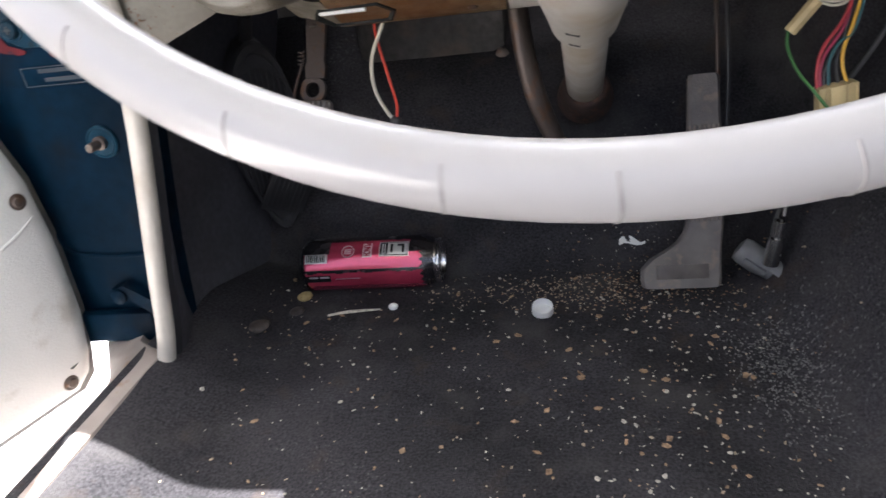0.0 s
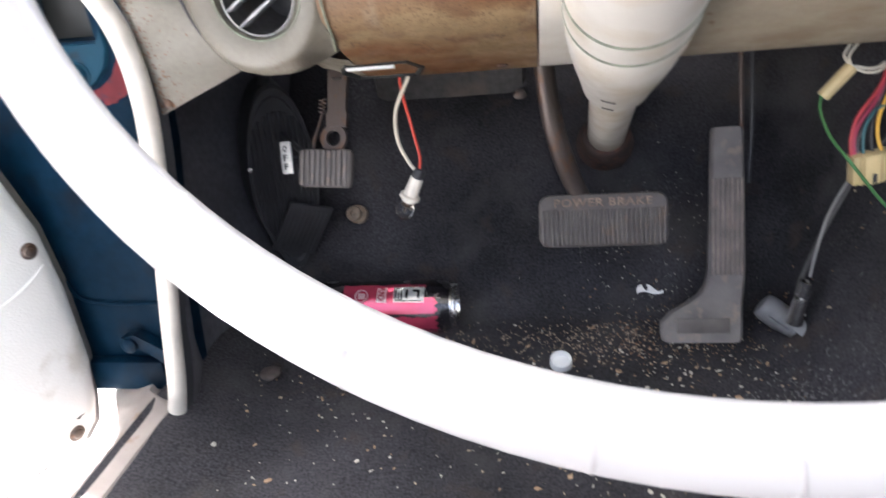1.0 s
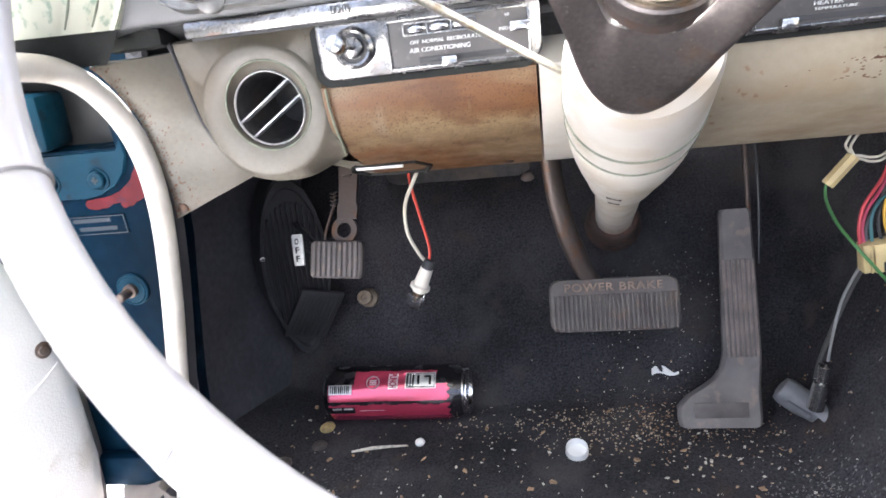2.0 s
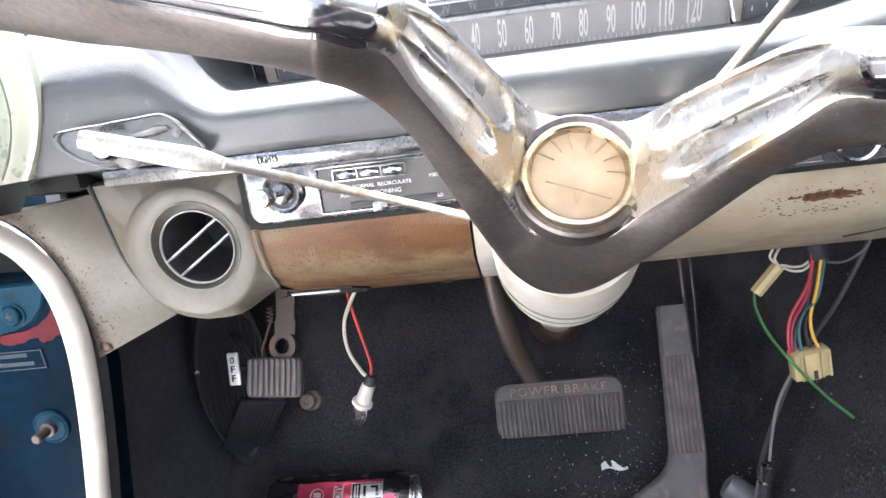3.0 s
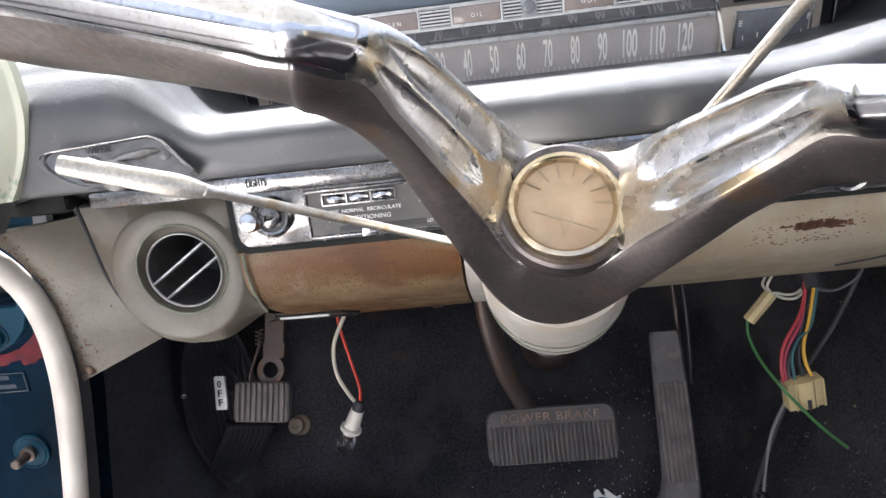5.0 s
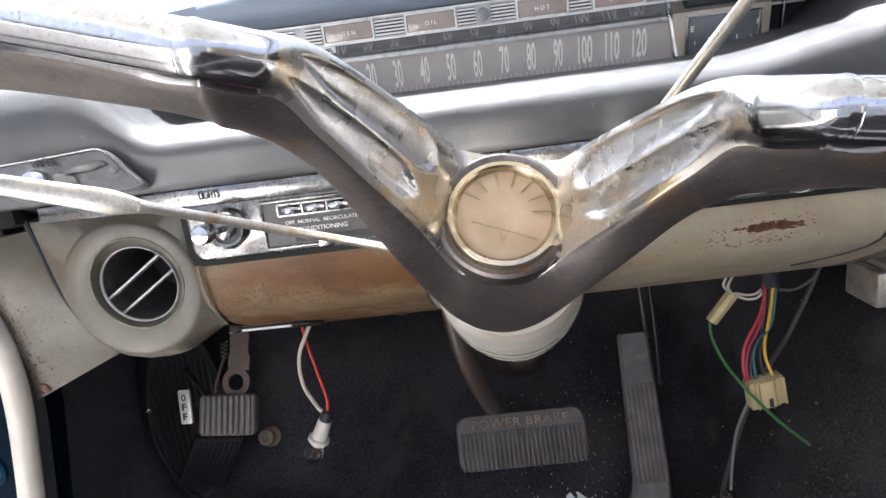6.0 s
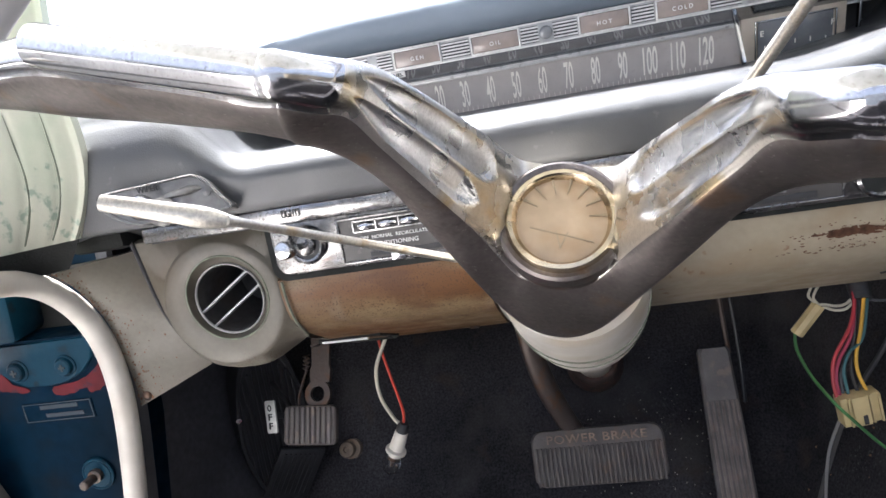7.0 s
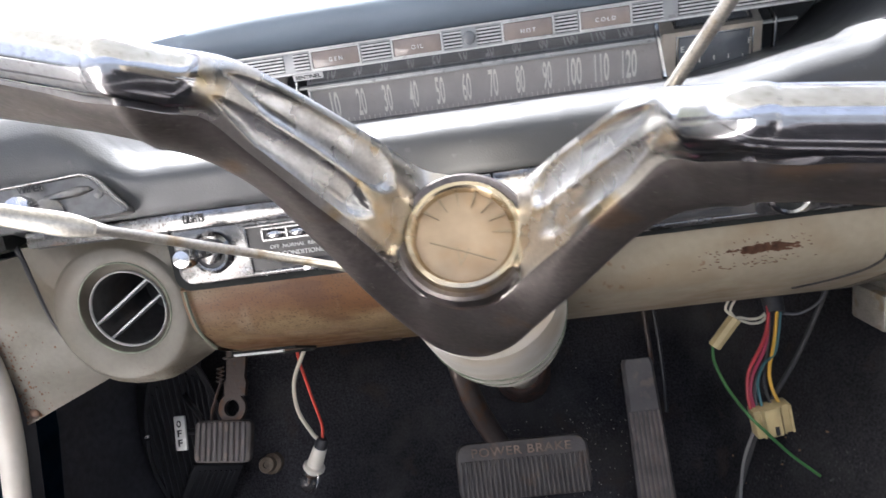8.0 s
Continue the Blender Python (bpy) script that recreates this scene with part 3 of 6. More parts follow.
for sa, sb in ((0.150, 0.138), (0.058, 0.058)):
    part("crease_line", tube([Vector(cover_at(lerp(sa, sb, t) + 0.004 * math.sin(7 * t), lerp(0.540, 0.460, t))) + Vector((0, -0.0002, 0)) for t in dense(0, 1, 8)], [0.0001, 0.0003, 0.0005, 0.0004, 0.0006, 0.0004, 0.0006, 0.0008, 0.0005], 6, 3), LINETONE, cover, "dark line along the crease")
MATTEBLACK = material("matte_black", (0.018, 0.019, 0.018), 0.8, grain=((40, 0.3),), bump=((500, 0.2, "noise"),), spec=0.2)
part("cover_base", thicken(grid(lambda s, z: cover_at(s, z, 0.003 + 0.006 * step(0.462, 0.43, z)), dense(-0.03, 1.2, 30), dense(0.4370, 0.462, 8)), -0.006), MATTEBLACK, cover, "black padded base")

# ---- dashboard ----
dash = thing("dashboard", (0.3, 0.56, 0.33), "vintage dashboard with black padded top and rust-stained beige lower panel", "dashboard")
LOW = ((0.5235, 0.4045), (0.524, 0.395), (0.527, 0.382), (0.5335, 0.369), (0.546, 0.3600), (0.566, 0.3485), (0.595, 0.3338), (0.622, 0.3212), (0.638, 0.3145), (0.644, 0.3130), (0.66, 0.320), (0.66, 0.40), (0.55, 0.42))


def low_panel(xa, xb, n):
    return loft([[(x, y, z) for y, z in LOW] for x in dense(xa, xb, n)])


part("lower_panel", low_panel(-0.191, -0.047, 12), RUSTPAINT, dash, "rust-stained beige lower panel", angle=60)
WING = ((0.580, 0.3405), (0.595, 0.3336), (0.622, 0.3211), (0.638, 0.3144), (0.644, 0.3130), (0.66, 0.320), (0.66, 0.328), (0.60, 0.336))
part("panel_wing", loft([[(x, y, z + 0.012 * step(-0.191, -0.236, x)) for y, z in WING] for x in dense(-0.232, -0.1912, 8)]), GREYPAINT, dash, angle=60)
part("lower_panel", low_panel(0.043, 0.272, 14), PAINT, dash, "beige lower panel with rust patch", angle=60)
part("lower_panel", low_panel(0.2745, 1.03, 14), GREYPAINT, dash, "", angle=60)


def low_at(z):
    ys = [p[0] for p in LOW[:9]]
    zs = [p[1] for p in LOW[:9]]
    return float(np.interp(-z, [-q for q in zs], ys))


part("panel_seam", tube([(x, low_at(z) - 0.0004, z) for x, z in ((0.2495, 0.402), (0.2500, 0.388), (0.2495, 0.371), (0.2455, 0.3575), (0.2330, 0.346), (0.219, 0.338))], 0.0011, 6), BLACK, dash)

# vent pod: a rounded block with a deep round opening
VC = (-0.2352, 0.3938)
DC = (-0.2325, 0.3965)   # centre of the dish round the vent
POD = ((-0.186, 0.446), (-0.1865, 0.42), (-0.187, 0.395), (-0.1868, 0.374), (-0.1885, 0.360), (-0.1935, 0.3505), (-0.202, 0.3450), (-0.212, 0.3420), (-0.224, 0.3402), (-0.240, 0.3402), (-0.256, 0.3438), (-0.270, 0.353), (-0.281, 0.368), (-0.2885, 0.39), (-0.2935, 0.42), (-0.297, 0.446))


def pod_ring(n, y, inset):
    out = []
    for k in range(n):
        a = 2 * math.pi * k / n
        d = Vector((math.cos(a), math.sin(a)))
        best = 0.05
        for p, q in zip(POD, POD[1:] + POD[:1]):
            e = Vector(q) - Vector(p)
            w = Vector(p) - Vector(VC)
            den = d.x * e.y - d.y * e.x
            if abs(den) < 1e-9:
                continue
            t = (w.x * e.y - w.y * e.x) / den
            s = (w.x * d.y - w.y * d.x) / den
            if t > 0 and -1e-6 <= s <= 1 + 1e-6:
                best = t
        r = best - inset
        px, pz = VC[0] + d.x * r, VC[1] + d.y * r
        # the lower inner corner turns back with the panel beside it
        k = step(-0.216, -0.198, px) * step(0.405, 0.385, pz)
        out.append((px, lerp(y, max(y, low_at(pz) - 0.0025), k), pz))
    return out


def vc_ring(n, y, r, c=VC):
    return [(c[0] + r * math.cos(2 * math.pi * k / n), y, c[1] + r * math.sin(2 * math.pi * k / n)) for k in range(n)]


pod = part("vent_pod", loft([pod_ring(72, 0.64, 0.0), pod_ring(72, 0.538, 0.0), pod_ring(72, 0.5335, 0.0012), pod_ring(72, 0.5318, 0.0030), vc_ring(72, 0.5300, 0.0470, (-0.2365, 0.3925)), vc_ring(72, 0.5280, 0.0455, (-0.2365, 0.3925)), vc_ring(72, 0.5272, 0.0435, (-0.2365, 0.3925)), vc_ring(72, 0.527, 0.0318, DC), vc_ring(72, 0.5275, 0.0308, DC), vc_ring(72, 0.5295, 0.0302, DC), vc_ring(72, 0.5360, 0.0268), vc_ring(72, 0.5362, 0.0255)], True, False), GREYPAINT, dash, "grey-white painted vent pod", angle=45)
part("dish_edge", tube([(DC[0] + 0.0308 * math.cos(radians(d)), 0.5272, DC[1] + 0.0308 * math.sin(radians(d))) for d in range(0, 361, 10)], 0.0007, 6, 2), LINETONE, pod, "dark line round the dish edge")
part("vent_ring", lathe(((0.0264, 0.0), (0.0264, 0.0018), (0.0259, 0.0024), (0.0253, 0.0018), (0.0253, 0.0), (0.0264, 0.0)), along((VC[0], 0.5362, VC[1]), (VC[0], 0.0, VC[1])), 48, False), SATIN, pod, "chrome vent ring")
part("vent_throat", lathe(((0.0257, 0.0), (0.0255, 0.03), (0.020, 0.06), (0.0, 0.06)), along((VC[0], 0.5364, VC[1]), (VC[0], 1.0, VC[1])), 40, False), DARKMETAL, pod, "dark vent throat")
for off in (-0.0062, 0.0070):
    a = radians(33)
    c0 = Vector((VC[0] + off * math.sin(a), 0.5410, VC[1] - off * math.cos(a)))
    half = math.sqrt(0.0252 ** 2 - off ** 2)
    part("vent_slat", box((2 * half, 0.012, 0.0017), bevel=0.0004, m=frame_of(c0, (math.cos(a), 0, math.sin(a)), (0, 1, 0))), SATINGREY, pod, "chrome edged vent slat")

part("pod_seam", tube([(x, low_at(z) - 0.0028, z) for x, z in ((-0.187, 0.404), (-0.187, 0.39), (-0.1868, 0.374), (-0.1885, 0.360), (-0.1935, 0.3505))], 0.0010, 6, 5), LINETONE, dash, "dirty seam")
# end panel between pod and door seal
EL = smooth_path([(-0.333, 0.539, 0.316), (-0.332, 0.5365, 0.345), (-0.331, 0.530, 0.385), (-0.334, 0.519, 0.412), (-0.336, 0.507, 0.428), (-0.337, 0.498, 0.436)], 4)
ER = smooth_path([(-0.256, 0.552, 0.347), (-0.268, 0.545, 0.356), (-0.279, 0.539, 0.372), (-0.2875, 0.536, 0.393), (-0.2915, 0.534, 0.415), (-0.2955, 0.531, 0.439)], 4)
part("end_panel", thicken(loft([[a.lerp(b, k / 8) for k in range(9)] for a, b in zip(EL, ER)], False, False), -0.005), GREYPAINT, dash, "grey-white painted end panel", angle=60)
part("pod_seam", tube([(-0.297, 0.531, 0.446), (-0.2935, 0.533, 0.42), (-0.2890, 0.535, 0.392), (-0.2812, 0.538, 0.370), (-0.270, 0.543, 0.354), (-0.256, 0.550, 0.345)], 0.0016, 6, 5), BLACK, dash)
random.seed(17)
specks = bmesh.new()
for k in range(320):
    i = min(len(EL) - 2, int(abs(random.gauss(0, 0.42)) * len(EL)))
    a = EL[i].lerp(EL[i + 1], random.random())
    b = ER[i]
    c = a.lerp(b, min(0.8, random.expovariate(9.0)))
    r = random.uniform(0.0002, 0.0008)
    ring = [specks.verts.new(c + Vector((r * math.cos(q) * random.uniform(0.6, 1.3), -0.0006 - 0.002 * (c - a).length, r * math.sin(q) * random.uniform(0.6, 1.5)))) for q in (0, 1, 2, 3, 4, 5)]
    specks.faces.new(ring)
tagged(part("rust_specks", specks, material("dark_rust", (0.10, 0.045, 0.02), 0.9, grain=((300, 0.4),)), dash, "rust specks along the edge"), kind="stuff")
part("screw", lathe(((0.0042, 0), (0.0042, 0.001), (0.003, 0.0022), (0, 0.0026)), along((-0.3255, 0.5405, 0.3245), (-0.3255, 0.3, 0.30)), 14), DULLSTEEL, dash, "dark screw")

# courtesy lamp recess under the lower edge
LF = frame_of((-0.1735, 0.6135, 0.3252), (1, -0.03, 0), (0, -1, 0.466))
HEXA = ((-0.036, 0.0), (-0.026, 0.0195), (0.026, 0.0215), (0.036, 0.001), (0.027, -0.0205), (-0.027, -0.0205))
lampf = part("lamp_frame", loft([[LF @ Vector((a * k, b * k, h)) for a, b in HEXA] for k, h in ((1.0, -0.006), (1.0, 0.0014), (0.94, 0.0018), (0.86, -0.0010), (0.84, -0.0045))], True, False), MATTEBLACK, dash, "dark hexagonal courtesy lamp frame", angle=25)
part("lamp_reflector", loft([[LF @ Vector((a * k, b * k, h)) for a, b in HEXA] for k, h in ((0.80, -0.0045), (0.78, -0.0040), (0.60, -0.0050))]), DARKMETAL, lampf, angle=25)
part("lamp_lens", box((0.040, 0.0045, 0.0045), m=LF @ Matrix.Translation((-0.006, 0.0150, 0.0010)), bevel=0.0008), CAPWHITE, lampf, "pale lens strip")
for bx in (-0.217, -0.075):
    part("screw", lathe(((0.0045, 0), (0.0045, 0.001), (0.003, 0.002), (0, 0.002)), along((bx, 0.624, 0.3203), (bx, 0.55, 0.1)), 12), DULLSTEEL, dash, "rusty screw head")
# gap trims between panel and column
for xa, xb, mt in ((-0.0452, -0.012, WHITEPAINT), (0.012, 0.0418, PAINT)):
    part("column_surround", loft([[(x, y + 0.0012, z) for y, z in LOW] for x in dense(xa, xb, 3)]), mt, dash, angle=60)
# dark underside of the dashboard
part("under_panel", box((1.3, 0.24, 0.01), (0.38, 0.79, 0.345), 0.002), DARKMETAL, dash, "dark metal underside")

# rust patch on the right lower panel
bm = bmesh.new()
random.seed(5)


RUSTPATCH = material("rust_flakes", (0.105, 0.048, 0.026), 0.9, grain=((300, 0.4),))


def flake(bm, x, z, w, h):
    n = 7
    ring = [(x + w * math.cos(2 * math.pi * k / n) * random.uniform(0.6, 1.2), z + h * math.sin(2 * math.pi * k / n) * random.uniform(0.6, 1.2)) for k in range(n)]
    bm.faces.new([bm.verts.new((a, low_at(b) - 0.0007, b)) for a, b in ring])


for k in range(60):
    flake(bm, random.gauss(0.174, 0.009), random.gauss(0.3868, 0.0012), random.uniform(0.002, 0.0045), random.uniform(0.0007, 0.0015))
for k in range(90):
    flake(bm, random.gauss(0.172, 0.022), 0.386 + random.gauss(0, 0.005), random.uniform(0.0003, 0.0012), random.uniform(0.0002, 0.0006))
for k in range(40):
    flake(bm, random.gauss(0.166, 0.014), 0.3765 + random.gauss(0, 0.0010), random.uniform(0.0004, 0.0016), random.uniform(0.0002, 0.0005))
part("rust_patch", bm, RUSTPATCH, dash, "flaking rust", smooth=False)

# padded top: a lip below the instruments that climbs to full height at both ends
P1 = ((0.524, 0.4555), (0.506, 0.4560), (0.5015, 0.4595), (0.5000, 0.466), (0.4985, 0.4745), (0.4990, 0.4800), (0.5020, 0.4848), (0.5085, 0.4890), (0.525, 0.4925), (0.612, 0.4955))
P2 = ((0.524, 0.4555), (0.506, 0.4560), (0.5000, 0.4600), (0.4970, 0.474), (0.4955, 0.494), (0.4965, 0.5070), (0.5000, 0.5160), (0.5085, 0.5270), (0.528, 0.5415), (0.62, 0.5560))


LIFT = (0, 0, 0.05, 0.25, 0.65, 0.88, 1, 1, 1, 1)


def pad_ring(x):
    k = step(-0.184, -0.240, x)
    rise = 0.012 * step(0.135, 0.235, x) + 0.044 * step(0.214, 0.285, x)
    end = step(-0.305, -0.345, x)
    pts = [(x, lerp(a[0], b[0], k) + 0.02 * end, lerp(a[1], b[1], k) + rise * up - 0.006 * end) for a, b, up in zip(P1, P2, LIFT)]
    return pts + [(x, 0.80, pts[-1][2] - 0.004), (x, 0.80, 0.43), (x, 0.56, 0.44)]


def rounded(ring, n=4):
    """Smooths the front of the section."""
    front = smooth_path(ring[:10], n)
    return front + [Vector(p) for p in ring[10:]]


part("pad", loft([rounded(pad_ring(x)) for x in dense(-0.345, -0.28, 10)[:-1] + dense(-0.28, -0.17, 22)[:-1] + dense(-0.17, 0.13, 26)[:-1] + dense(0.13, 0.30, 30)[:-1] + dense(0.30, 1.03, 10)]), PAD, dash, "black padded vinyl dash top", angle=60)
# Black box put in for the dark shade below the pad's left end.
part("end_shade_box", box((0.046, 0.05, 0.024), (-0.3175, 0.545, 0.4545), 0.006), MATTEBLACK, dash, "black box for the shade at the pad's end")
# instrument hood above
HO = ((0.571, 0.5455), (0.560, 0.548), (0.553, 0.556), (0.5535, 0.566), (0.562, 0.5715), (0.60, 0.574), (0.70, 0.575), (0.92, 0.570), (0.92, 0.53), (0.62, 0.53))


def hood_ring(x):
    k = max(step(-0.10, -0.27, x) * 0.010, step(0.22, 0.30, x) * 0.004)
    w = step(0.211, 0.230, x)
    ring = [(x, y, z - (k if z > 0.55 else 0)) for y, z in HO]
    drop = (0.004, 0.012, 0.016, 0.012, 0.006)
    return [(x, y - w * 0.052, z - w * drop[i]) if i < 5 else (x, y, z) for i, (x, y, z) in enumerate(ring)]


part("hood", loft([hood_ring(x) for x in dense(-0.275, 0.20, 30)[:-1] + dense(0.20, 0.24, 9)[:-1] + dense(0.24, 0.30, 5)[:-1] + dense(0.30, 1.03, 8)]), HOOD, dash, "dark blue-grey instrument hood", angle=60)
part("screen_base", box((0.96, 0.10, 0.05), (0.58, 0.90, 0.53), 0.01), HOOD, dash)

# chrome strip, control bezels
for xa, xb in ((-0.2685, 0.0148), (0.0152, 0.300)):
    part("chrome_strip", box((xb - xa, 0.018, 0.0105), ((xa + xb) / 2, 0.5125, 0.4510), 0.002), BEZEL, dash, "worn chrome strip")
    # Solid black bar stands in for the shadow under the strip.
    part("strip_shadow_bar", box((xb - xa, 0.012, 0.002), ((xa + xb) / 2, 0.519, 0.4450)), BLACK, dash)
lettering("lettering", "LIGHTS", frame_of((-0.1625, 0.5032, 0.4518), (1, 0, 0), (0, 0, 1)), 0.0052, BLACKINK, dash, 0.0125, bold=0.01)


def control_bezel(xa, xb):
    def outline(i):
        pts = []
        for cx, cz, d0 in ((xb - 0.009, 0.4140, -90), (xb - 0.004, 0.4385, 0), (xa + 0.004, 0.4385, 90), (xa + 0.009, 0.4140, 180)):
            r = (0.009 if cz < 0.42 else 0.004) - i
            pts += [(cx + r * math.cos(radians(d0 + 15 * k)), cz + r * math.sin(radians(d0 + 15 * k))) for k in range(7)]
        return pts
    part("bezel_gap", loft([[(x, y, z) for x, z in outline(-0.0009)] for y in (0.5300, 0.5215)]), MATTEBLACK, dash)
    return part("control_bezel", loft([[(x, y, z) for x, z in outline(i)] for i, y in ((0.0, 0.5335), (0.0, 0.5195), (0.0008, 0.5180), (0.0022, 0.5175))]), BEZEL, dash, "stained chrome control bezel", angle=30)


bez = control_bezel(-0.1905, -0.046)
bez.location = (0.004, 0.0, 0.0035)
bezr = control_bezel(0.045, 0.269)
bezr.location = (0.002, 0.0, 0.0025)


def control_panel(parent, xa, xb):
    xm, w, y = (xa + xb) / 2, xb - xa, 0.5172
    part("panel_frame", join(*[box(s, a, 0.0006) for s, a in (((w, 0.004, 0.0018), (xm, y, 0.4375)), ((w, 0.004, 0.0018), (xm, y, 0.4082)), ((0.0018, 0.004, 0.031), (xa, y, 0.4228)), ((0.0018, 0.004, 0.031), (xb, y, 0.4228)))]), BEZEL, parent)
    part("panel_face", box((w - 0.002, 0.002, 0.028), (xm, y + 0.0003, 0.4228)), CONTROLFACE, parent, "dark control panel face")
    part("slot", box((w * 0.62, 0.001, 0.0036), (xm + w * 0.02, y - 0.0010, 0.4122), 0.0003), BLACK, parent, "black slider slot")


control_panel(bez, -0.1425, -0.0535)
for k in range(3):
    part("button", lathe(((0.0052, 0), (0.0052, 0.001), (0.0036, 0.0024), (0, 0.0028)), frame_of((-0.1235 + 0.0145 * k, 0.516, 0.4315), (1, 0, 0), (0, 0, 1)) @ Matrix.Diagonal((1.15, 0.55, 1, 1)), 20), CHROME, bez, "oblong chrome button")
part("button_frame", join(box((0.046, 0.0012, 0.001), (-0.109, 0.5158, 0.4350)), box((0.046, 0.0012, 0.001), (-0.109, 0.5158, 0.4280)), *[box((0.001, 0.0012, 0.007), (-0.132 + 0.0153 * k, 0.5158, 0.4315)) for k in range(4)]), BEZEL, bez)
part("slider_tab", box((0.0095, 0.006, 0.006), (-0.104, 0.513, 0.4105), 0.0006), CHROME, bez, "chrome slider tab")
part("slider_tab", box((0.014, 0.006, 0.0055), (-0.058, 0.513, 0.4265), 0.0006), CHROME, bez, "chrome slider tab")
for txt, x, z, h, w in (("OFF  NORMAL  RECIRCULATE", -0.106, 0.4235, 0.0022, 0.045), ("AIR CONDITIONING", -0.110, 0.4186, 0.0028, 0.039), ("HI", -0.0665, 0.4335, 0.002, None), ("MED", -0.069, 0.4255, 0.002, None), ("LO", -0.0665, 0.4125, 0.002, None)):
    lettering("lettering", txt, frame_of((x, 0.5157, z), (1, 0, 0), (0, 0, 1)), h, WHITEINK, bez, w)
m = along((-0.1655, 0.5170, 0.4245), (-0.1655, 0.3, 0.4245))
sw = part("switch_escutcheon", lathe(((0.0132, 0), (0.0132, 0.0025), (0.011, 0.004), (0.0095, 0.0035), (0.009, 0.001), (0.0065, 0.001), (0.0065, 0.005), (0.005, 0.006), (0, 0.006)), m, 32), BEZEL, bez, "stained chrome switch escutcheon")
part("switch_well", lathe(((0.0096, 0.0012), (0.0096, 0.0026), (0.0068, 0.0026), (0.0068, 0.0012)), m, 28, False), BLACK, sw, "black ring round the switch stem")
part("light_switch_knob", lathe(((0.0022, 0.004), (0.0022, 0.026), (0.0050, 0.027), (0.0058, 0.030), (0.0058, 0.038), (0.0048, 0.0405), (0, 0.041)), along((-0.1655, 0.5170, 0.4245), (-0.1660, 0.470, 0.4305)), 24), CHROME, sw, "chrome light switch knob")
control_panel(bezr, 0.078, 0.1645)
for txt, x, z, h, w in (("DIRECT  INDIRECT  DEF", 0.131, 0.4233, 0.0017, 0.040), ("HEATER", 0.1175, 0.4196, 0.0022, 0.0155), ("TEMPERATURE", 0.1215, 0.4165, 0.0015, 0.023)):
    lettering("lettering", txt, frame_of((x, 0.5157, z), (1, 0, 0), (0, 0, 1)), h, WHITEINK, bezr, w)
part("button_frame", join(box((0.058, 0.0012, 0.001), (0.122, 0.5158, 0.4335)), box((0.058, 0.0012, 0.001), (0.122, 0.5158, 0.4254)), box((0.001, 0.0012, 0.008), (0.0935, 0.5158, 0.4295))), SATIN, bezr)
for k in range(2):
    part("button", lathe(((0.0058, 0), (0.0058, 0.001), (0.004, 0.0024), (0, 0.0028)), frame_of((0.104 + 0.018 * k, 0.516, 0.4292), (1, 0, 0), (0, 0, 1)) @ Matrix.Diagonal((1.3, 0.5, 1, 1)), 20), CHROME, bezr, "oblong chrome button")
part("slider_tab", box((0.009, 0.006, 0.006), (0.096, 0.513, 0.4105), 0.0006), CHROME, bezr, "chrome slider tab")
for bx, r in ((0.1835, 0.0100), (0.2245, 0.0080)):
    m = along((bx, 0.5175, 0.4180), (bx, 0.3, 0.4180))
    part("socket_ring", lathe(((r + 0.003, 0), (r + 0.003, 0.003), (r + 0.0015, 0.0045), (r, 0.003), (r, 0.0)), m, 32, False), CHROME, bezr, "chrome socket ring")
    # Shallow plug; its black paints the shade of a deep hole.
    part("socket_hole", lathe(((r, 0.0), (r, 0.0022), (0, 0.0004)), m, 28), MATTEBLACK, bezr, "black plug for the shade in an empty socket")

# wiper switch plate on the pad
WM = frame_of((-0.2345, 0.4885, 0.4735), (0.985, 0.17, 0.0), (0.0, 0.22, 0.97)) @ Matrix.Scale(1.08, 4)
WPL = smooth_path([(-0.0385, 0.0040, 0), (-0.0370, 0.0078, 0), (-0.0310, 0.0092, 0), (-0.008, 0.0103, 0), (0.014, 0.0116, 0), (0.020, 0.0112, 0), (0.0255, 0.0075, 0), (0.033, -0.0025, 0), (0.0385, -0.0095, 0), (0.034, -0.0118, 0), (0.0, -0.0120, 0), (-0.017, -0.0118, 0), (-0.028, -0.0070, 0), (-0.0355, -0.0010, 0), (-0.0385, 0.0040, 0)], 4)[:-1]
wip = part("wiper_plate", loft([[WM @ Vector((p.x * k, p.y * k, h)) for p in WPL] for k, h in ((1.0, -0.006), (1.0, 0.0032), (0.985, 0.0042), (0.93, 0.0042), (0.90, 0.0026), (0.6, 0.0026))]), PLATE, dash, "dull chrome wiper switch plate", angle=30)
part("plate_edge", tube([WM @ Vector((p.x * 0.975, p.y * 0.96, 0.0042)) for p in WPL[2:36]], 0.0005, 8, 1), BEZEL, wip, "worn plate edge")
part("plate_ridge", loft([[WM @ Vector((0.010 + a * k, 0.0015 + b * k, h)) for a, b in ((-0.014, -0.002), (-0.012, 0.001), (0.006, 0.0042), (0.011, 0.0036), (0.013, 0.0012), (0.006, -0.001))] for k, h in ((1.0, 0.002), (0.95, 0.0038), (0.6, 0.0052))]), PLATE, wip, angle=60)
lettering("lettering", "WIPER", WM @ Matrix.Translation((-0.0075, 0.0073, 0.0046)), 0.0034, BLACKINK, wip, 0.0125, bold=0.01)
part("wiper_escutcheon", lathe(((0.0085, 0.001), (0.0085, 0.0045), (0.0065, 0.006), (0, 0.006)), WM @ Matrix.Translation((-0.001, -0.0070, 0.0)), 28), PLATE, wip)
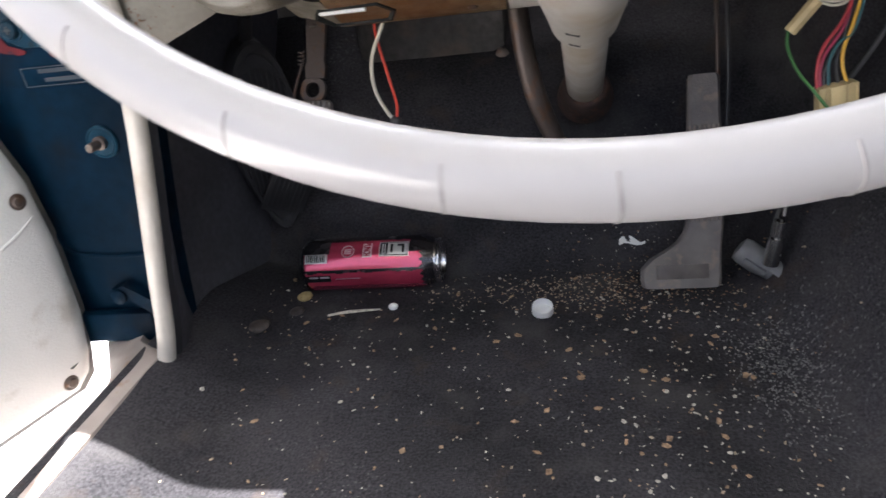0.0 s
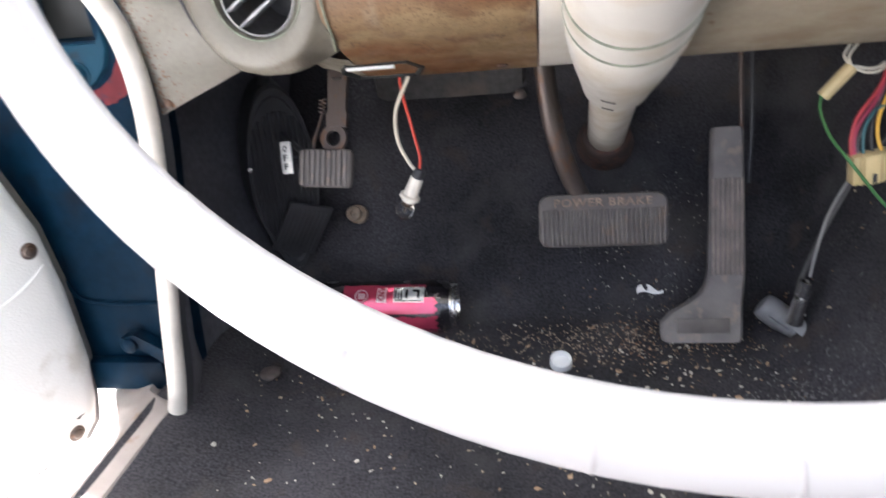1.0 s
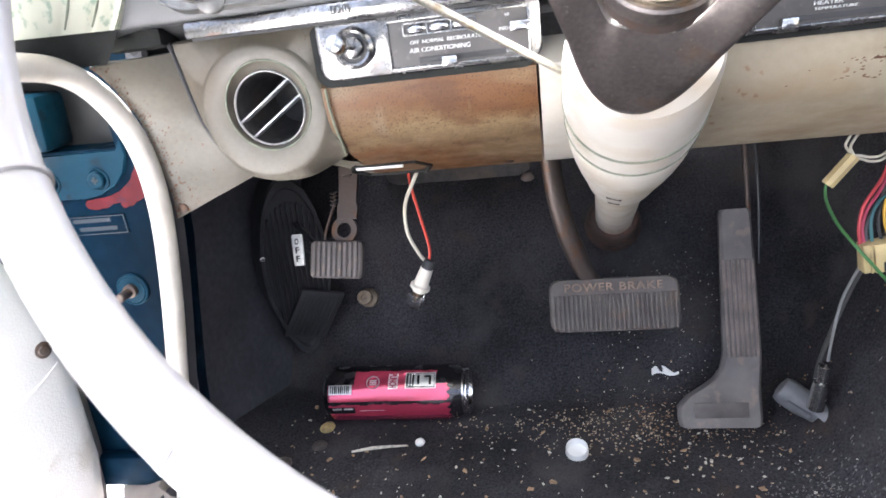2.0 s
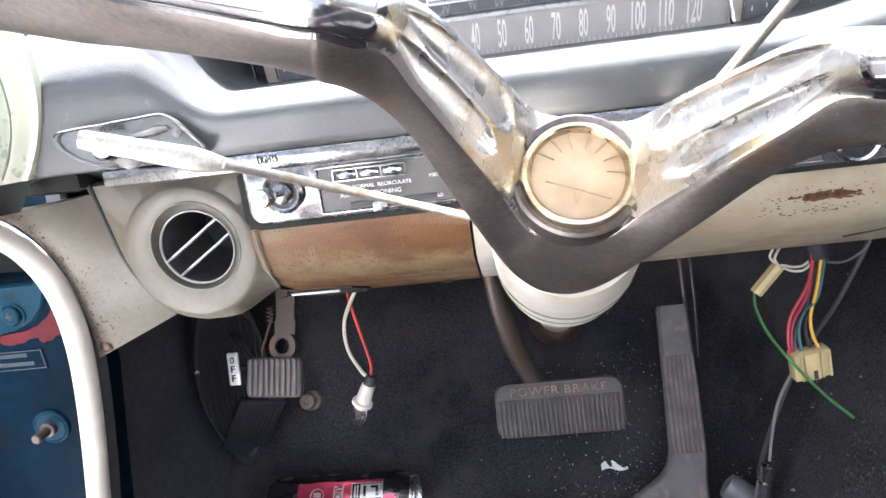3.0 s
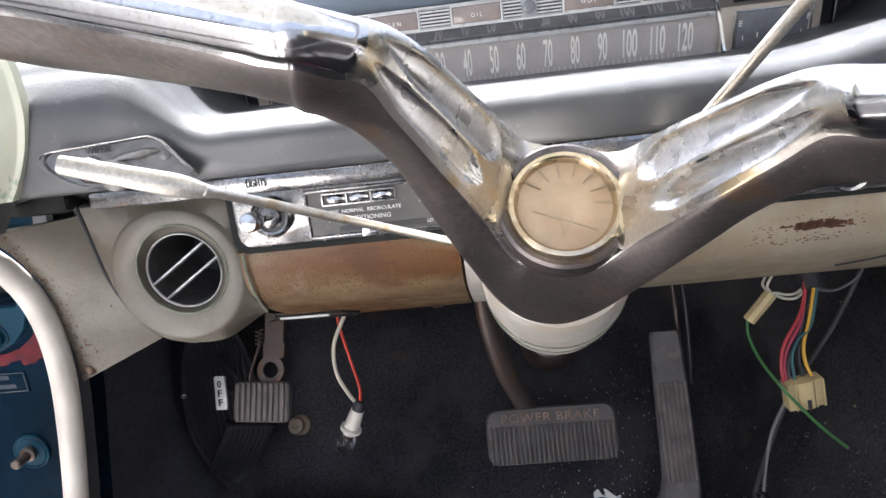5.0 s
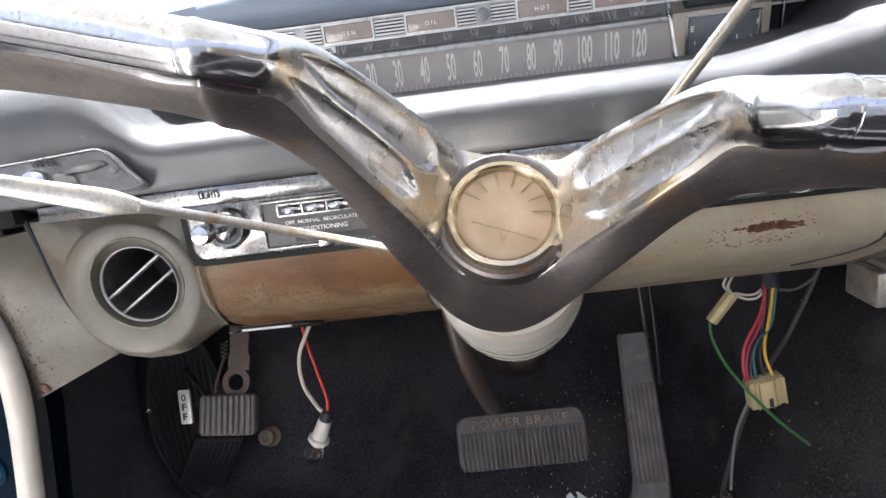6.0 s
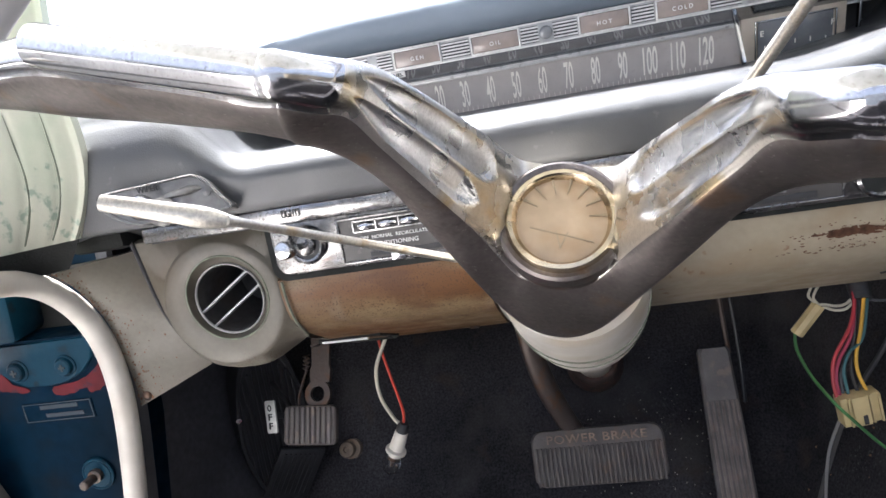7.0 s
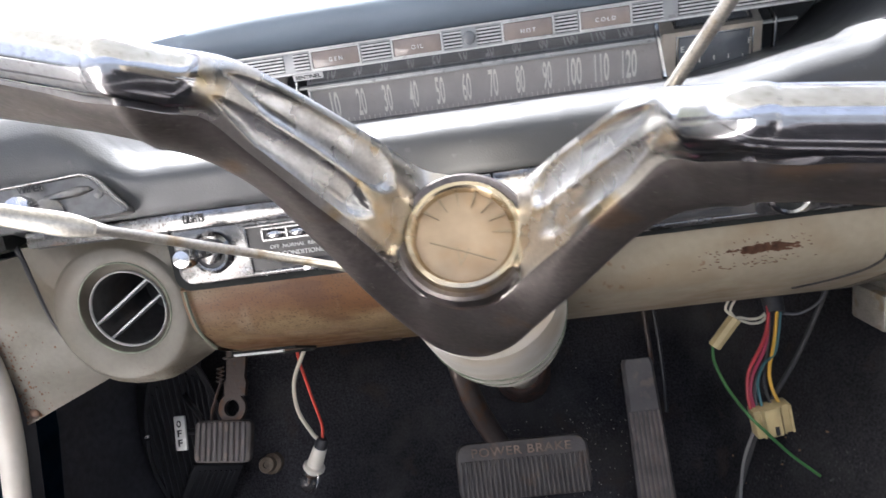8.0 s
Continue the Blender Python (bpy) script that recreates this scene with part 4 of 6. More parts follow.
part("wiper_knob", lathe(((0.003, 0.006), (0.003, 0.012), (0.0068, 0.013), (0.0072, 0.019), (0.0058, 0.022), (0, 0.0225)), WM @ Matrix.Translation((-0.0070, -0.0045, -0.001)), 24), CHROME, wip, "chrome wiper knob")
lettering("lettering", "ON", WM @ Matrix.Translation((-0.006, -0.0085, 0.0058)), 0.002, BLACKINK, wip)
lettering("lettering", "OFF", WM @ Matrix.Translation((0.004, -0.0078, 0.0058)), 0.002, BLACKINK, wip)
part("screw", lathe(((0.0026, 0.002), (0.0026, 0.0034), (0, 0.0040)), WM @ Matrix.Translation((0.025, 0.0005, 0)), 12), PLATE, wip)

# ---- instruments ----
clu = thing("instrument_cluster", (0.015, 0.60, 0.494), "strip speedometer with warning lamps and small side gauges", "instrument cluster")
part("back_panel", box((0.50, 0.012, 0.065), (0.015, 0.622, 0.522)), BLACK, clu)
FX = frame_of((0.0155, 0.6005, 0.5065), (1, 0, 0), (0, -0.22, 0.975))
part("speedometer_face", box((0.246, 0.030, 0.002), m=FX @ Matrix.Translation((0, 0, -0.001))), GAUGE, clu, "brown-grey speedometer face")
part("speedometer_bezel", join(*[box(s, m=FX @ Matrix.Translation(a), bevel=0.0006) for s, a in (((0.250, 0.0022, 0.004), (0, 0.0148, 0.001)), ((0.0022, 0.03, 0.004), (0.124, 0, 0.001)), ((0.0022, 0.03, 0.004), (-0.124, 0, 0.001)))]), SATIN, clu)
for k in range(13):
    v = 10 * k
    x = lerp(-0.0925, 0.1145, (v - 10) / 110) - 0.0155
    if v:
        lettering("lettering", str(v), FX @ Matrix.Translation((x, 0.0016, 0.0004)), 0.0192, CREAM, clu, 0.0062 if v < 100 else 0.0098, bold=0.012)
ticks = []
for k in range(61):
    x = lerp(-0.1113, 0.1145, k / 60) - 0.0155
    ticks.append(box((0.00028, 0.0065 if k % 5 == 0 else 0.0038, 0.0004), m=FX @ Matrix.Translation((x, -0.0105, 0.0004))))
part("tick_marks", join(*ticks), CREAM, clu)
# glossy ledge that mirrors the figures
part("gloss_ledge", prism([(-0.20, 0.5965, 0.5222), (-0.20, 0.571, 0.5293), (-0.20, 0.574, 0.533), (-0.20, 0.600, 0.526)], (0.425, 0, 0)), material("mirror_ledge", (0.30, 0.32, 0.345), 0.07, 0.85, grain=((60, 0.15),)), clu, "glossy dark ledge", smooth=False)
part("ledge_edge", box((0.425, 0.0012, 0.0012), (0.0125, 0.5960, 0.5218)), SATIN, clu, "bright ledge edge")
SX = frame_of((0.0, 0.5705, 0.5372), (1, 0, 0), (0, -0.06, 1))
part("lamp_strip", box((0.425, 0.0155, 0.004), m=SX @ Matrix.Translation((0.0125, 0, -0.002)), bevel=0.0006), SATINGREY, clu, "worn silver lamp strip")
part("strip_edge", join(*[box((0.425, 0.0010, 0.0014), m=SX @ Matrix.Translation((0.0125, y, 0.0002))) for y in (-0.0068, 0.0070)]), SATIN, clu)
LAMPS = ((-0.081, "GEN"), (-0.027, "OIL"), (0.045, "HOT"), (0.094, "COLD"))
for x, txt in LAMPS:
    part("lamp_surround", join(*[box(s, m=SX @ Matrix.Translation((x + a, b, 0.0012)), bevel=0.0004) for s, a, b in (((0.0335, 0.0011, 0.0024), 0, 0.0058), ((0.0335, 0.0011, 0.0024), 0, -0.0058), ((0.0011, 0.0126, 0.0024), 0.0162, 0), ((0.0011, 0.0126, 0.0024), -0.0162, 0))]), SATIN, clu)
    lamp = part("warning_lamp", box((0.0312, 0.0105, 0.002), m=SX @ Matrix.Translation((x, 0, 0.0004)), bevel=0.0007), LENS, clu, "dusky warning lamp window")
    lettering("lettering", txt, SX @ Matrix.Translation((x, -0.0008, 0.0015)), 0.0026, WHITEINK, lamp, space=1.5)
for xa, xb in ((-0.20, -0.116), (-0.109, -0.099), (-0.0635, -0.0445), (-0.0095, 0.002), (0.012, 0.0275), (0.0625, 0.0765), (0.1115, 0.130), (0.140, 0.222)):
    part("louvre_back", box((xb - xa, 0.0105, 0.001), m=SX @ Matrix.Translation(((xa + xb) / 2, 0, 0.0001))), BLACK, clu)
    part("louvre", join(*[box((xb - xa, 0.0010, 0.001), m=SX @ Matrix.Translation(((xa + xb) / 2, -0.0042 + 0.0021 * j, 0.0009))) for j in range(5)]), SATIN, clu)
part("lamp_lens", lathe(((0.0042, 0), (0.0042, 0.0012), (0.0028, 0.002), (0, 0.002)), SX @ Matrix.Translation((0.007, 0, 0.0004)), 20), GAUGEDARK, clu)
for x in (-0.1125, 0.1290):
    part("divider", box((0.0022, 0.004, 0.052), m=frame_of((x, 0.580, 0.519), (1, 0, 0), (0, 1, 0)) @ Matrix.Rotation(radians(-22), 4, "X"), bevel=0.0006), CHROME, clu)
lab = part("sticker", box((0.020, 0.004, 0.0004), m=frame_of((-0.101, 0.5690, 0.5275), (1, 0, 0), (0, -0.3, 1)), bevel=0.0001), WHITEINK, clu, "white sticker")
lettering("lettering", "SENTINEL", frame_of((-0.101, 0.5687, 0.5275), (1, 0, 0), (0, -0.3, 1)), 0.0024, BLACKINK, lab, 0.017, 0.0003, bold=0.02)
FRAMEPAINT = material("gauge_frame", (0.56, 0.49, 0.40), 0.4, 0.3, grain=((80, 0.1),))
for x, letters in ((0.1685, ("E", "F")), (-0.157, ())):
    G = frame_of((x, 0.5955, 0.5085), (1, 0, 0), (0, -0.22, 0.975))
    g = part("side_gauge", box((0.066, 0.036, 0.003), m=G @ Matrix.Translation((0, 0, -0.0015)), bevel=0.001), FRAMEPAINT, clu, "beige framed side gauge")
    part("gauge_window", box((0.047, 0.025, 0.002), m=G @ Matrix.Translation((0.001, -0.001, 0.0006)), bevel=0.0008), GAUGEDARK, g)
    part("gauge_rim", join(*[box(s, m=G @ Matrix.Translation(a), bevel=0.0004) for s, a in (((0.051, 0.0010, 0.002), (0.001, 0.012, 0.0012)), ((0.0010, 0.025, 0.002), (-0.024, 0, 0.0012)), ((0.0010, 0.025, 0.002), (0.026, 0, 0.0012)))]), CHROME, g)
    for k, ch in enumerate(letters):
        lettering("lettering", ch, G @ Matrix.Translation((-0.020 + 0.044 * k, 0.004, 0.0018)), 0.0036, CREAM, g)
    part("gauge_ticks", join(*[box((0.0006, 0.003, 0.0004), m=G @ Matrix.Translation((-0.018 + 0.0095 * j, -0.004 - 0.0004 * abs(j - 2) ** 2, 0.0018))) for j in range(5)]), CREAM, g)
    part("side_trim", box((0.0016, 0.05, 0.004), m=G @ Matrix.Translation((math.copysign(0.040, x), 0.006, 0.001)), bevel=0.0004), CHROME, g)

clu.location.x += 0.0050

# ---- steering column ----
WB = radians(33.95)
WC = Vector((-0.003, 0.2898, 0.4929))
WN, WU = Vector((0, -math.cos(WB), math.sin(WB))), Vector((0, math.sin(WB), math.cos(WB)))
TURNED = radians(14.68)


def wheel(x, u, n, turn=TURNED):
    c, s = math.cos(turn), math.sin(turn)
    return WC + Vector((x * c + u * s, 0, 0)) + WU * (-x * s + u * c) + WN * n


CA, CB = Vector((0.0018, 0.400, 0.4269)), Vector((0.0271, 0.797, 0.2025))
CM = along(CA, CB, (1, 0, 0))
CDIR = (CB - CA).normalized()
col = thing("steering_column", CB, "white painted steering column with bell shroud and worn lower tube", "steering column")
BELL = ((0.022, 0.016), (0.0350, 0.020), (0.0366, 0.025), (0.0374, 0.032), (0.0386, 0.060), (0.0392, 0.076), (0.0385, 0.0772), (0.0385, 0.0785), (0.0394, 0.0798), (0.0395, 0.102), (0.0386, 0.1035), (0.0386, 0.1050), (0.0394, 0.1065), (0.0388, 0.136), (0.0372, 0.160), (0.0348, 0.185), (0.0322, 0.207), (0.0300, 0.226), (0.0288, 0.238), (0.0282, 0.246), (0.0270, 0.2475), (0.0215, 0.2480), (0.0, 0.248))
part("upper_shroud", lathe(BELL, CM, 56), WHITEPAINT, col, "white bell shroud with dirty grooves", angle=30)
part("lower_tube", lathe(((0.0212, 0.244), (0.0208, 0.330), (0.0202, 0.448), (0.0188, 0.4515), (0.0150, 0.452), (0.0150, 0.54)), CM, 32), WHITEPAINT, col, "scuffed white lower tube")
part("floor_collar", lathe(((0.0155, 0.440), (0.0225, 0.443), (0.0262, 0.449), (0.0285, 0.462), (0.033, 0.490), (0.017, 0.49)), CM, 28), material("rusty_collar", (0.050, 0.032, 0.026), 0.8, grain=((60, 0.5),), spots=(((0.10, 0.045, 0.026), 90, 0.5, 0.15, 0.8),), bump=((200, 0.3, "noise"),)), col, "rusty floor collar")
for gd, gr_ in ((0.0779, 0.0386), (0.1043, 0.0387)):
    part("groove_line", tube([CM @ Vector((gr_ * math.cos(radians(d)), gr_ * math.sin(radians(d)), gd)) for d in range(0, 361, 12)], 0.0014, 6, 2), LINETONE, col, "dirty groove")
for sd, sr, sw_ in ((0.206, 0.0324, 0.0115), (0.2375, 0.0290, 0.0095)):
    p = CA + CDIR * sd
    out = Vector((-0.08, 0.09, 0.36)) - p
    out = (out - CDIR * out.dot(CDIR)).normalized()
    part("slot", box((sw_, 0.0036, 0.004), m=frame_of(p + out * (sr - 0.0016), out.cross(CDIR), CDIR), bevel=0.001), DARKMETAL, col, "dark slot")

# ---- turn signal and shift levers ----
tsl = thing("turn_signal_lever", (-0.030, 0.492, 0.401), "pitted chrome turn signal lever with thick tapered grip", "lever")
LT, LJ, LE = Vector((-0.166, 0.341, 0.485)), Vector((-0.121, 0.352, 0.469)), Vector((-0.030, 0.492, 0.401))
part("rod", tube([LE, LE.lerp(LJ, 0.35), LE.lerp(LJ, 0.7), LJ, LJ.lerp(LT, 0.03)], [0.0023, 0.0021, 0.0020, 0.0019, 0.0018], 12, 4), STEEL, tsl, "pitted thin rod")
part("grip", tube([LJ.lerp(LT, k) for k in (-0.01, 0.0, 0.06, 0.12, 0.19, 0.26, 0.34, 0.60, 0.985, 1.0)], [0.0017, 0.0020, 0.0025, 0.0032, 0.0039, 0.0043, 0.0043, 0.0039, 0.0033, 0.0028], 32, 5), STEEL, tsl, "thick pitted chrome grip", angle=60)
solo("shift_lever", tube([(0.030, 0.515, 0.405), (0.062, 0.505, 0.432), (0.0814, 0.480, 0.4545), (0.1050, 0.421, 0.5062), (0.1290, 0.361, 0.5588), (0.1530, 0.301, 0.6115), (0.1656, 0.27, 0.6388)], [0.005, 0.0045, 0.0034, 0.0030, 0.0028, 0.0027, 0.0026], 16, 6), STEEL, "pitted chrome gear shift lever", "lever")

# ---- steering wheel ----
sw_thing = thing("steering_wheel", WC, "deep-dish steering wheel with cracked ivory rim and pitted chrome spokes", "steering wheel")
R0, r0 = 0.1931, 0.0080


def rim_point(a, R, n):
    return wheel(R * math.cos(a), R * math.sin(a), n, 0)


def rim_section(phi):
    """Section of the rim: slightly flattened, with a shallow groove on the front."""
    k = 1.0 - 0.03 * math.exp(-((phi - 2.25) / 0.12) ** 2)
    return r0 * k


rings = []
for k in range(144):
    a = 2 * math.pi * k / 144
    ring = []
    for j in range(24):
        phi = 2 * math.pi * j / 24
        rr = rim_section(phi)
        ring.append(rim_point(a, R0 + rr * math.cos(phi), rr * math.sin(phi)))
    rings.append(ring)
part("rim", loft(rings + [rings[0]], True, False), RIM, sw_thing, "cracked ivory plastic rim", angle=180)
for deg in (-127, -114.3, -100.9, -91.5, -80, -68, -55):
    a = radians(deg)
    part("crack", tube([rim_point(a + 0.002 * math.sin(phi * 3), R0 + (r0 - 0.0003) * math.cos(phi), (r0 - 0.0003) * math.sin(phi)) for phi in (radians(d) for d in range(-90, 91, 9))], 0.0005, 6, 2), RIMSEAM, sw_thing)
part("rim_band", tube([rim_point(radians(209), R0 + (r0 + 0.0002) * math.cos(phi), (r0 + 0.0002) * math.sin(phi)) for phi in (radians(d) for d in range(0, 361, 15))], 0.0008, 6, 2), RIMSEAM, sw_thing)

# spokes, dished hub and cross bars, one casting: upper edge, front ridge and rear lower edge of each station outwards from the hub
STATIONS = (
    ((0.0, 0.0275, -0.0825), (0.0, -0.0160, -0.0900), (0.0, -0.0250, -0.147)),
    ((0.0095, 0.0274, -0.0820), (0.0085, -0.0158, -0.0895), (0.0100, -0.0242, -0.1435)),
    ((0.0180, 0.0260, -0.0765), (0.0152, -0.0140, -0.0870), (0.0205, -0.0216, -0.128)),
    ((0.0262, 0.0220, -0.0540), (0.0265, -0.0090, -0.0635), (0.0305, -0.0185, -0.095)),
    ((0.0345, 0.0165, -0.0290), (0.0382, -0.0080, -0.0310), (0.0425, -0.0120, -0.065)),
    ((0.0420, 0.0092, -0.0028), (0.0455, -0.0070, -0.0115), (0.0520, -0.0072, -0.038)),
    ((0.0480, 0.0064, 0.0075), (0.0500, -0.0072, 0.0046), (0.0585, -0.0074, -0.022)),
    ((0.0545, 0.0008, 0.0172), (0.0556, -0.0112, 0.0124), (0.0650, -0.0086, -0.013)),
    ((0.0600, -0.0034, 0.0246), (0.0600, -0.0140, 0.0187), (0.0690, -0.0098, -0.009)),
    ((0.0628, -0.0038, 0.0256), (0.0628, -0.0140, 0.0188), (0.0715, -0.0090, -0.008)),
    ((0.0700, -0.0046, 0.0225), (0.0700, -0.0137, 0.0184), (0.0765, -0.0092, -0.006)),
    ((0.0800, -0.0022, 0.0215), (0.0800, -0.0130, 0.0200), (0.0850, -0.0094, -0.004)),
    ((0.1100, 0.0005, 0.0215), (0.1100, -0.0102, 0.0200), (0.1120, -0.0090, -0.003)),
    ((0.1380, 0.0030, 0.0200), (0.1380, -0.0074, 0.0180), (0.1380, -0.0090, -0.003)),
    ((0.1650, 0.0050, 0.0120), (0.1650, -0.0050, 0.0100), (0.1650, -0.0070, -0.004)),
    ((0.1860, 0.0060, 0.0050), (0.1860, -0.0035, 0.0030), (0.1860, -0.0060, -0.006)),
)
SUB = 12
SIDE_X = 0.0015


def flip(p):
    return (-p[0], p[1], p[2])


def wl_(p):
    return wheel(p[0] + SIDE_X, p[1], p[2])


both = [tuple(flip(p) for p in st) for st in reversed(STATIONS[1:])] + list(STATIONS)
edges = [smooth_path([st[k] for st in both], SUB) for k in range(3)]
GV = [0.0, 0.03, 0.06] + [0.06 + 0.91 * k / 52 for k in range(1, 52)] + [0.97, 1.0]


def hollow(v, p, vc, vw, p0, p1, depth):
    """A long scooped flute in the spoke's face, round towards the hub and pointed towards the bar."""
    if not p0 < p < p1:
        return 0.0
    width = vw * min(1.0, math.sqrt((p - p0) / 0.35), ((p1 - p) / 1.1) ** 0.6)
    q = 1 - ((v - vc) / max(width, 1e-6)) ** 2
    return depth * math.sqrt(q) * min(1.0, width / vw + 0.15) if q > 0 else 0.0


rings, kinds = [], []
mid_i = (len(both) - 1) / 2
for i, (T, M, B) in enumerate(zip(*edges)):
    p = abs(i / SUB - mid_i)
    a, b = max(i - 1, 0), min(i + 1, len(edges[0]) - 1)
    tan = (edges[0][b] + edges[1][b] - edges[0][a] - edges[1][a]).normalized()
    nrm = tan.cross(M - T).normalized()
    if nrm.z < 0:
        nrm = -nrm
    bar = step(5.5, 7.0, p)
    ring, kind = [], []
    back = Vector((0, 0, -1))
    ring += [T + back * lerp(0.030, 0.018, bar) + Vector((0, -0.004, 0)), T + back * 0.010 + Vector((0, 0.0008, 0)), T + back * 0.003 + Vector((0, 0.0010, 0))]
    kind += [1, 0, 0]
    for v in GV:
        g = 0.0012 * (1 - bar) * (1 - (2 * v - 1) ** 6) + bar * lerp(0.0060, 0.0035, step(9.3, 10.0, p)) * math.sqrt(max(0, 1 - (2 * v - 1) ** 2))
        ha = hollow(v, p, 0.30, 0.20, 2.75, 5.95, 0.0017)
        hb = hollow(v, p, 0.74, 0.19, 3.15, 6.05, 0.0019)
        hc = hollow(v, p, 0.80, 0.085, 3.35, 3.95, 0.0008)
        ring.append(T.lerp(M, v) + nrm * (g - ha - hb - hc))
        kind.append(2 if p > 6.6 else 3 if ha + hb > 0.0002 else 0)
    # Underside strip takes the darker metal, its shade set by colour.
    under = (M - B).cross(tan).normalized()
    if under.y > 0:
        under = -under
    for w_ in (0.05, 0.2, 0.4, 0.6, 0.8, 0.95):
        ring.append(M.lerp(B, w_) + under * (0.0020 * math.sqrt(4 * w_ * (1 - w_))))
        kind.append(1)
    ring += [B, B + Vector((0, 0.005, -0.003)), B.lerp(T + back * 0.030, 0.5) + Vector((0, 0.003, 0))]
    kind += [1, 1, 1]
    rings.append([wl_(q) for q in ring])
    kinds.append(kind)
bm = loft(rings)
bm.faces.ensure_lookup_table()
per = len(rings[0])
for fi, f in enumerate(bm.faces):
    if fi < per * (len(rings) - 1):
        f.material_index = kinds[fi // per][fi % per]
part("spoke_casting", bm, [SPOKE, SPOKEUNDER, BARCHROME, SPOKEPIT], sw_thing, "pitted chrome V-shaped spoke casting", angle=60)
for s in (-1, 1):
    pts = [(x, -0.0089 + 0.094 * (x - 0.065)) for x in (0.0642, 0.0646, 0.085, 0.11, 0.1335, 0.1339)]
    rr = [0.0056, 0.0061, 0.0062, 0.0062, 0.0061, 0.0056]
    sl = part("horn_bar", tube([wheel(s * x + SIDE_X, u, 0.0222) for x, u in pts], rr, 32, 5), BARCHROME, sw_thing, "chrome horn bar sleeve", angle=40)
    for x, u in ((0.0638, -0.0090), (0.1343, -0.0024)):
        part("bar_joint", lathe(((0.0052, -0.0006), (0.0056, 0), (0.0052, 0.0006)), along(wheel(s * x + SIDE_X, u, 0.0222), wheel(s * (x + 0.04) + SIDE_X, u + 0.0038, 0.0222)), 24), DULLSTEEL, sl)
HM = frame_of(wheel(0.0026, 0.0024, -0.0803), wheel(1, 0, 0) - wheel(0, 0, 0), wheel(0, 1, 0) - wheel(0, 0, 0)) @ Matrix.Scale(0.855, 4)
part("hub_collar", lathe(((0.0265, -0.010), (0.0262, 0.0025), (0.0250, 0.0035), (0.0, 0.0035)), HM, 48), DULLSTEEL, sw_thing, "dark hub collar")
ring_p = part("medallion_ring", lathe(((0.0238, 0.002), (0.0238, 0.0055), (0.0226, 0.0075), (0.0208, 0.0078), (0.0196, 0.0064), (0.0190, 0.004)), HM, 56, False), BRASS, sw_thing, "brassy medallion ring")
part("medallion_groove", lathe(((0.0276, -0.0020), (0.0273, 0.0052), (0.0260, 0.0062), (0.0238, 0.0050)), HM, 56, False), SPOKEUNDER, ring_p, "dark groove round the medallion")
part("emblem", lathe(((0.0195, 0.0042), (0.0150, 0.0052), (0.0090, 0.0058), (0.0, 0.0060)), HM, 48), EMBLEM, ring_p, "faded peach emblem")
for d in (12, 36, 60, 84, 108, 132, 156):
    a = radians(d)
    part("emblem_ray", prism([HM @ Vector((r * math.cos(a + w), r * math.sin(a + w), 0.0052 + 0.0006 * (r < 0.014))) for r, w in ((0.0187, -0.034), (0.0115, -0.005), (0.0115, 0.005), (0.0187, 0.034))], HM.to_3x3() @ Vector((0, 0, 0.0007))), EMBLEMLINE, ring_p, smooth=False)
part("emblem_bar", box((0.027, 0.0005, 0.0006), m=HM @ Matrix.Translation((0.001, -0.007, 0.0058)) @ Matrix.Rotation(radians(-8), 4, "Z")), EMBLEMLINE, ring_p)
for dx in (-0.0012, 0.0012):
    part("emblem_wing", box((0.0006, 0.0075, 0.0006), m=HM @ Matrix.Translation((0.001 + dx, -0.0092, 0.0057)) @ Matrix.Rotation(radians(-60 * dx / 0.0036), 4, "Z")), EMBLEMLINE, ring_p)

# ---- pedals ----
def rib_row(m, w, h, n, rib, depth, direction="v"):
    bms = []
    for k in range(n):
        t = (k + 0.5) / n - 0.5
        size = (w / n * rib, h, depth) if direction == "v" else (w, h / n * rib, depth)
        pos = (t * w, 0, depth / 2) if direction == "v" else (0, t * h, depth / 2)
        bms.append(box(size, m=m @ Matrix.Translation(pos), bevel=min(size) * 0.25, seg=1))
    return join(*bms)


BM = frame_of((0.0155, 0.7015, 0.143), (1, 0.0, 0.0), (0, 0.42, 0.90))
brake = thing("brake_pedal", (0.0, 0.74, 0.36), "wide worn rubber brake pedal on a steel arm", "pedal")


def pad_outline(w, h, c):
    """Rounded oblong."""
    return [p for cx, cy, d0 in ((w - c, -h + c, -90), (w - c, h - c, 0), (-w + c, h - c, 90), (-w + c, -h + c, 180)) for p in ((cx + c * math.cos(radians(d0 + 22.5 * k)), cy + c * math.sin(radians(d0 + 22.5 * k))) for k in range(5))]


bp = part("pedal_pad", loft([[BM @ Vector((x, y, d - 0.10 * y * y / 0.03)) for x, y in pad_outline(0.0655 * k, 0.0275 * k, 0.011)] for k, d in ((0.97, -0.012), (1.0, -0.008), (1.0, -0.001), (0.97, 0.002), (0.93, 0.0025))]), RUBBER, brake, "worn brown-black rubber pad", angle=30)
part("pad_ribs", rib_row(BM @ Matrix.Translation((0, -0.0075, 0.0015)), 0.126, 0.037, 27, 0.55, 0.0026), RUBBER, bp)
lettering("lettering", "POWER BRAKE", BM @ Matrix.Translation((0, 0.0185, 0.0028)), 0.0085, material("worn_tan_lettering", (0.215, 0.150, 0.11), 0.6, grain=((90, 0.4),)), bp, 0.098, 0.0012, bold=0.012, space=1.1)
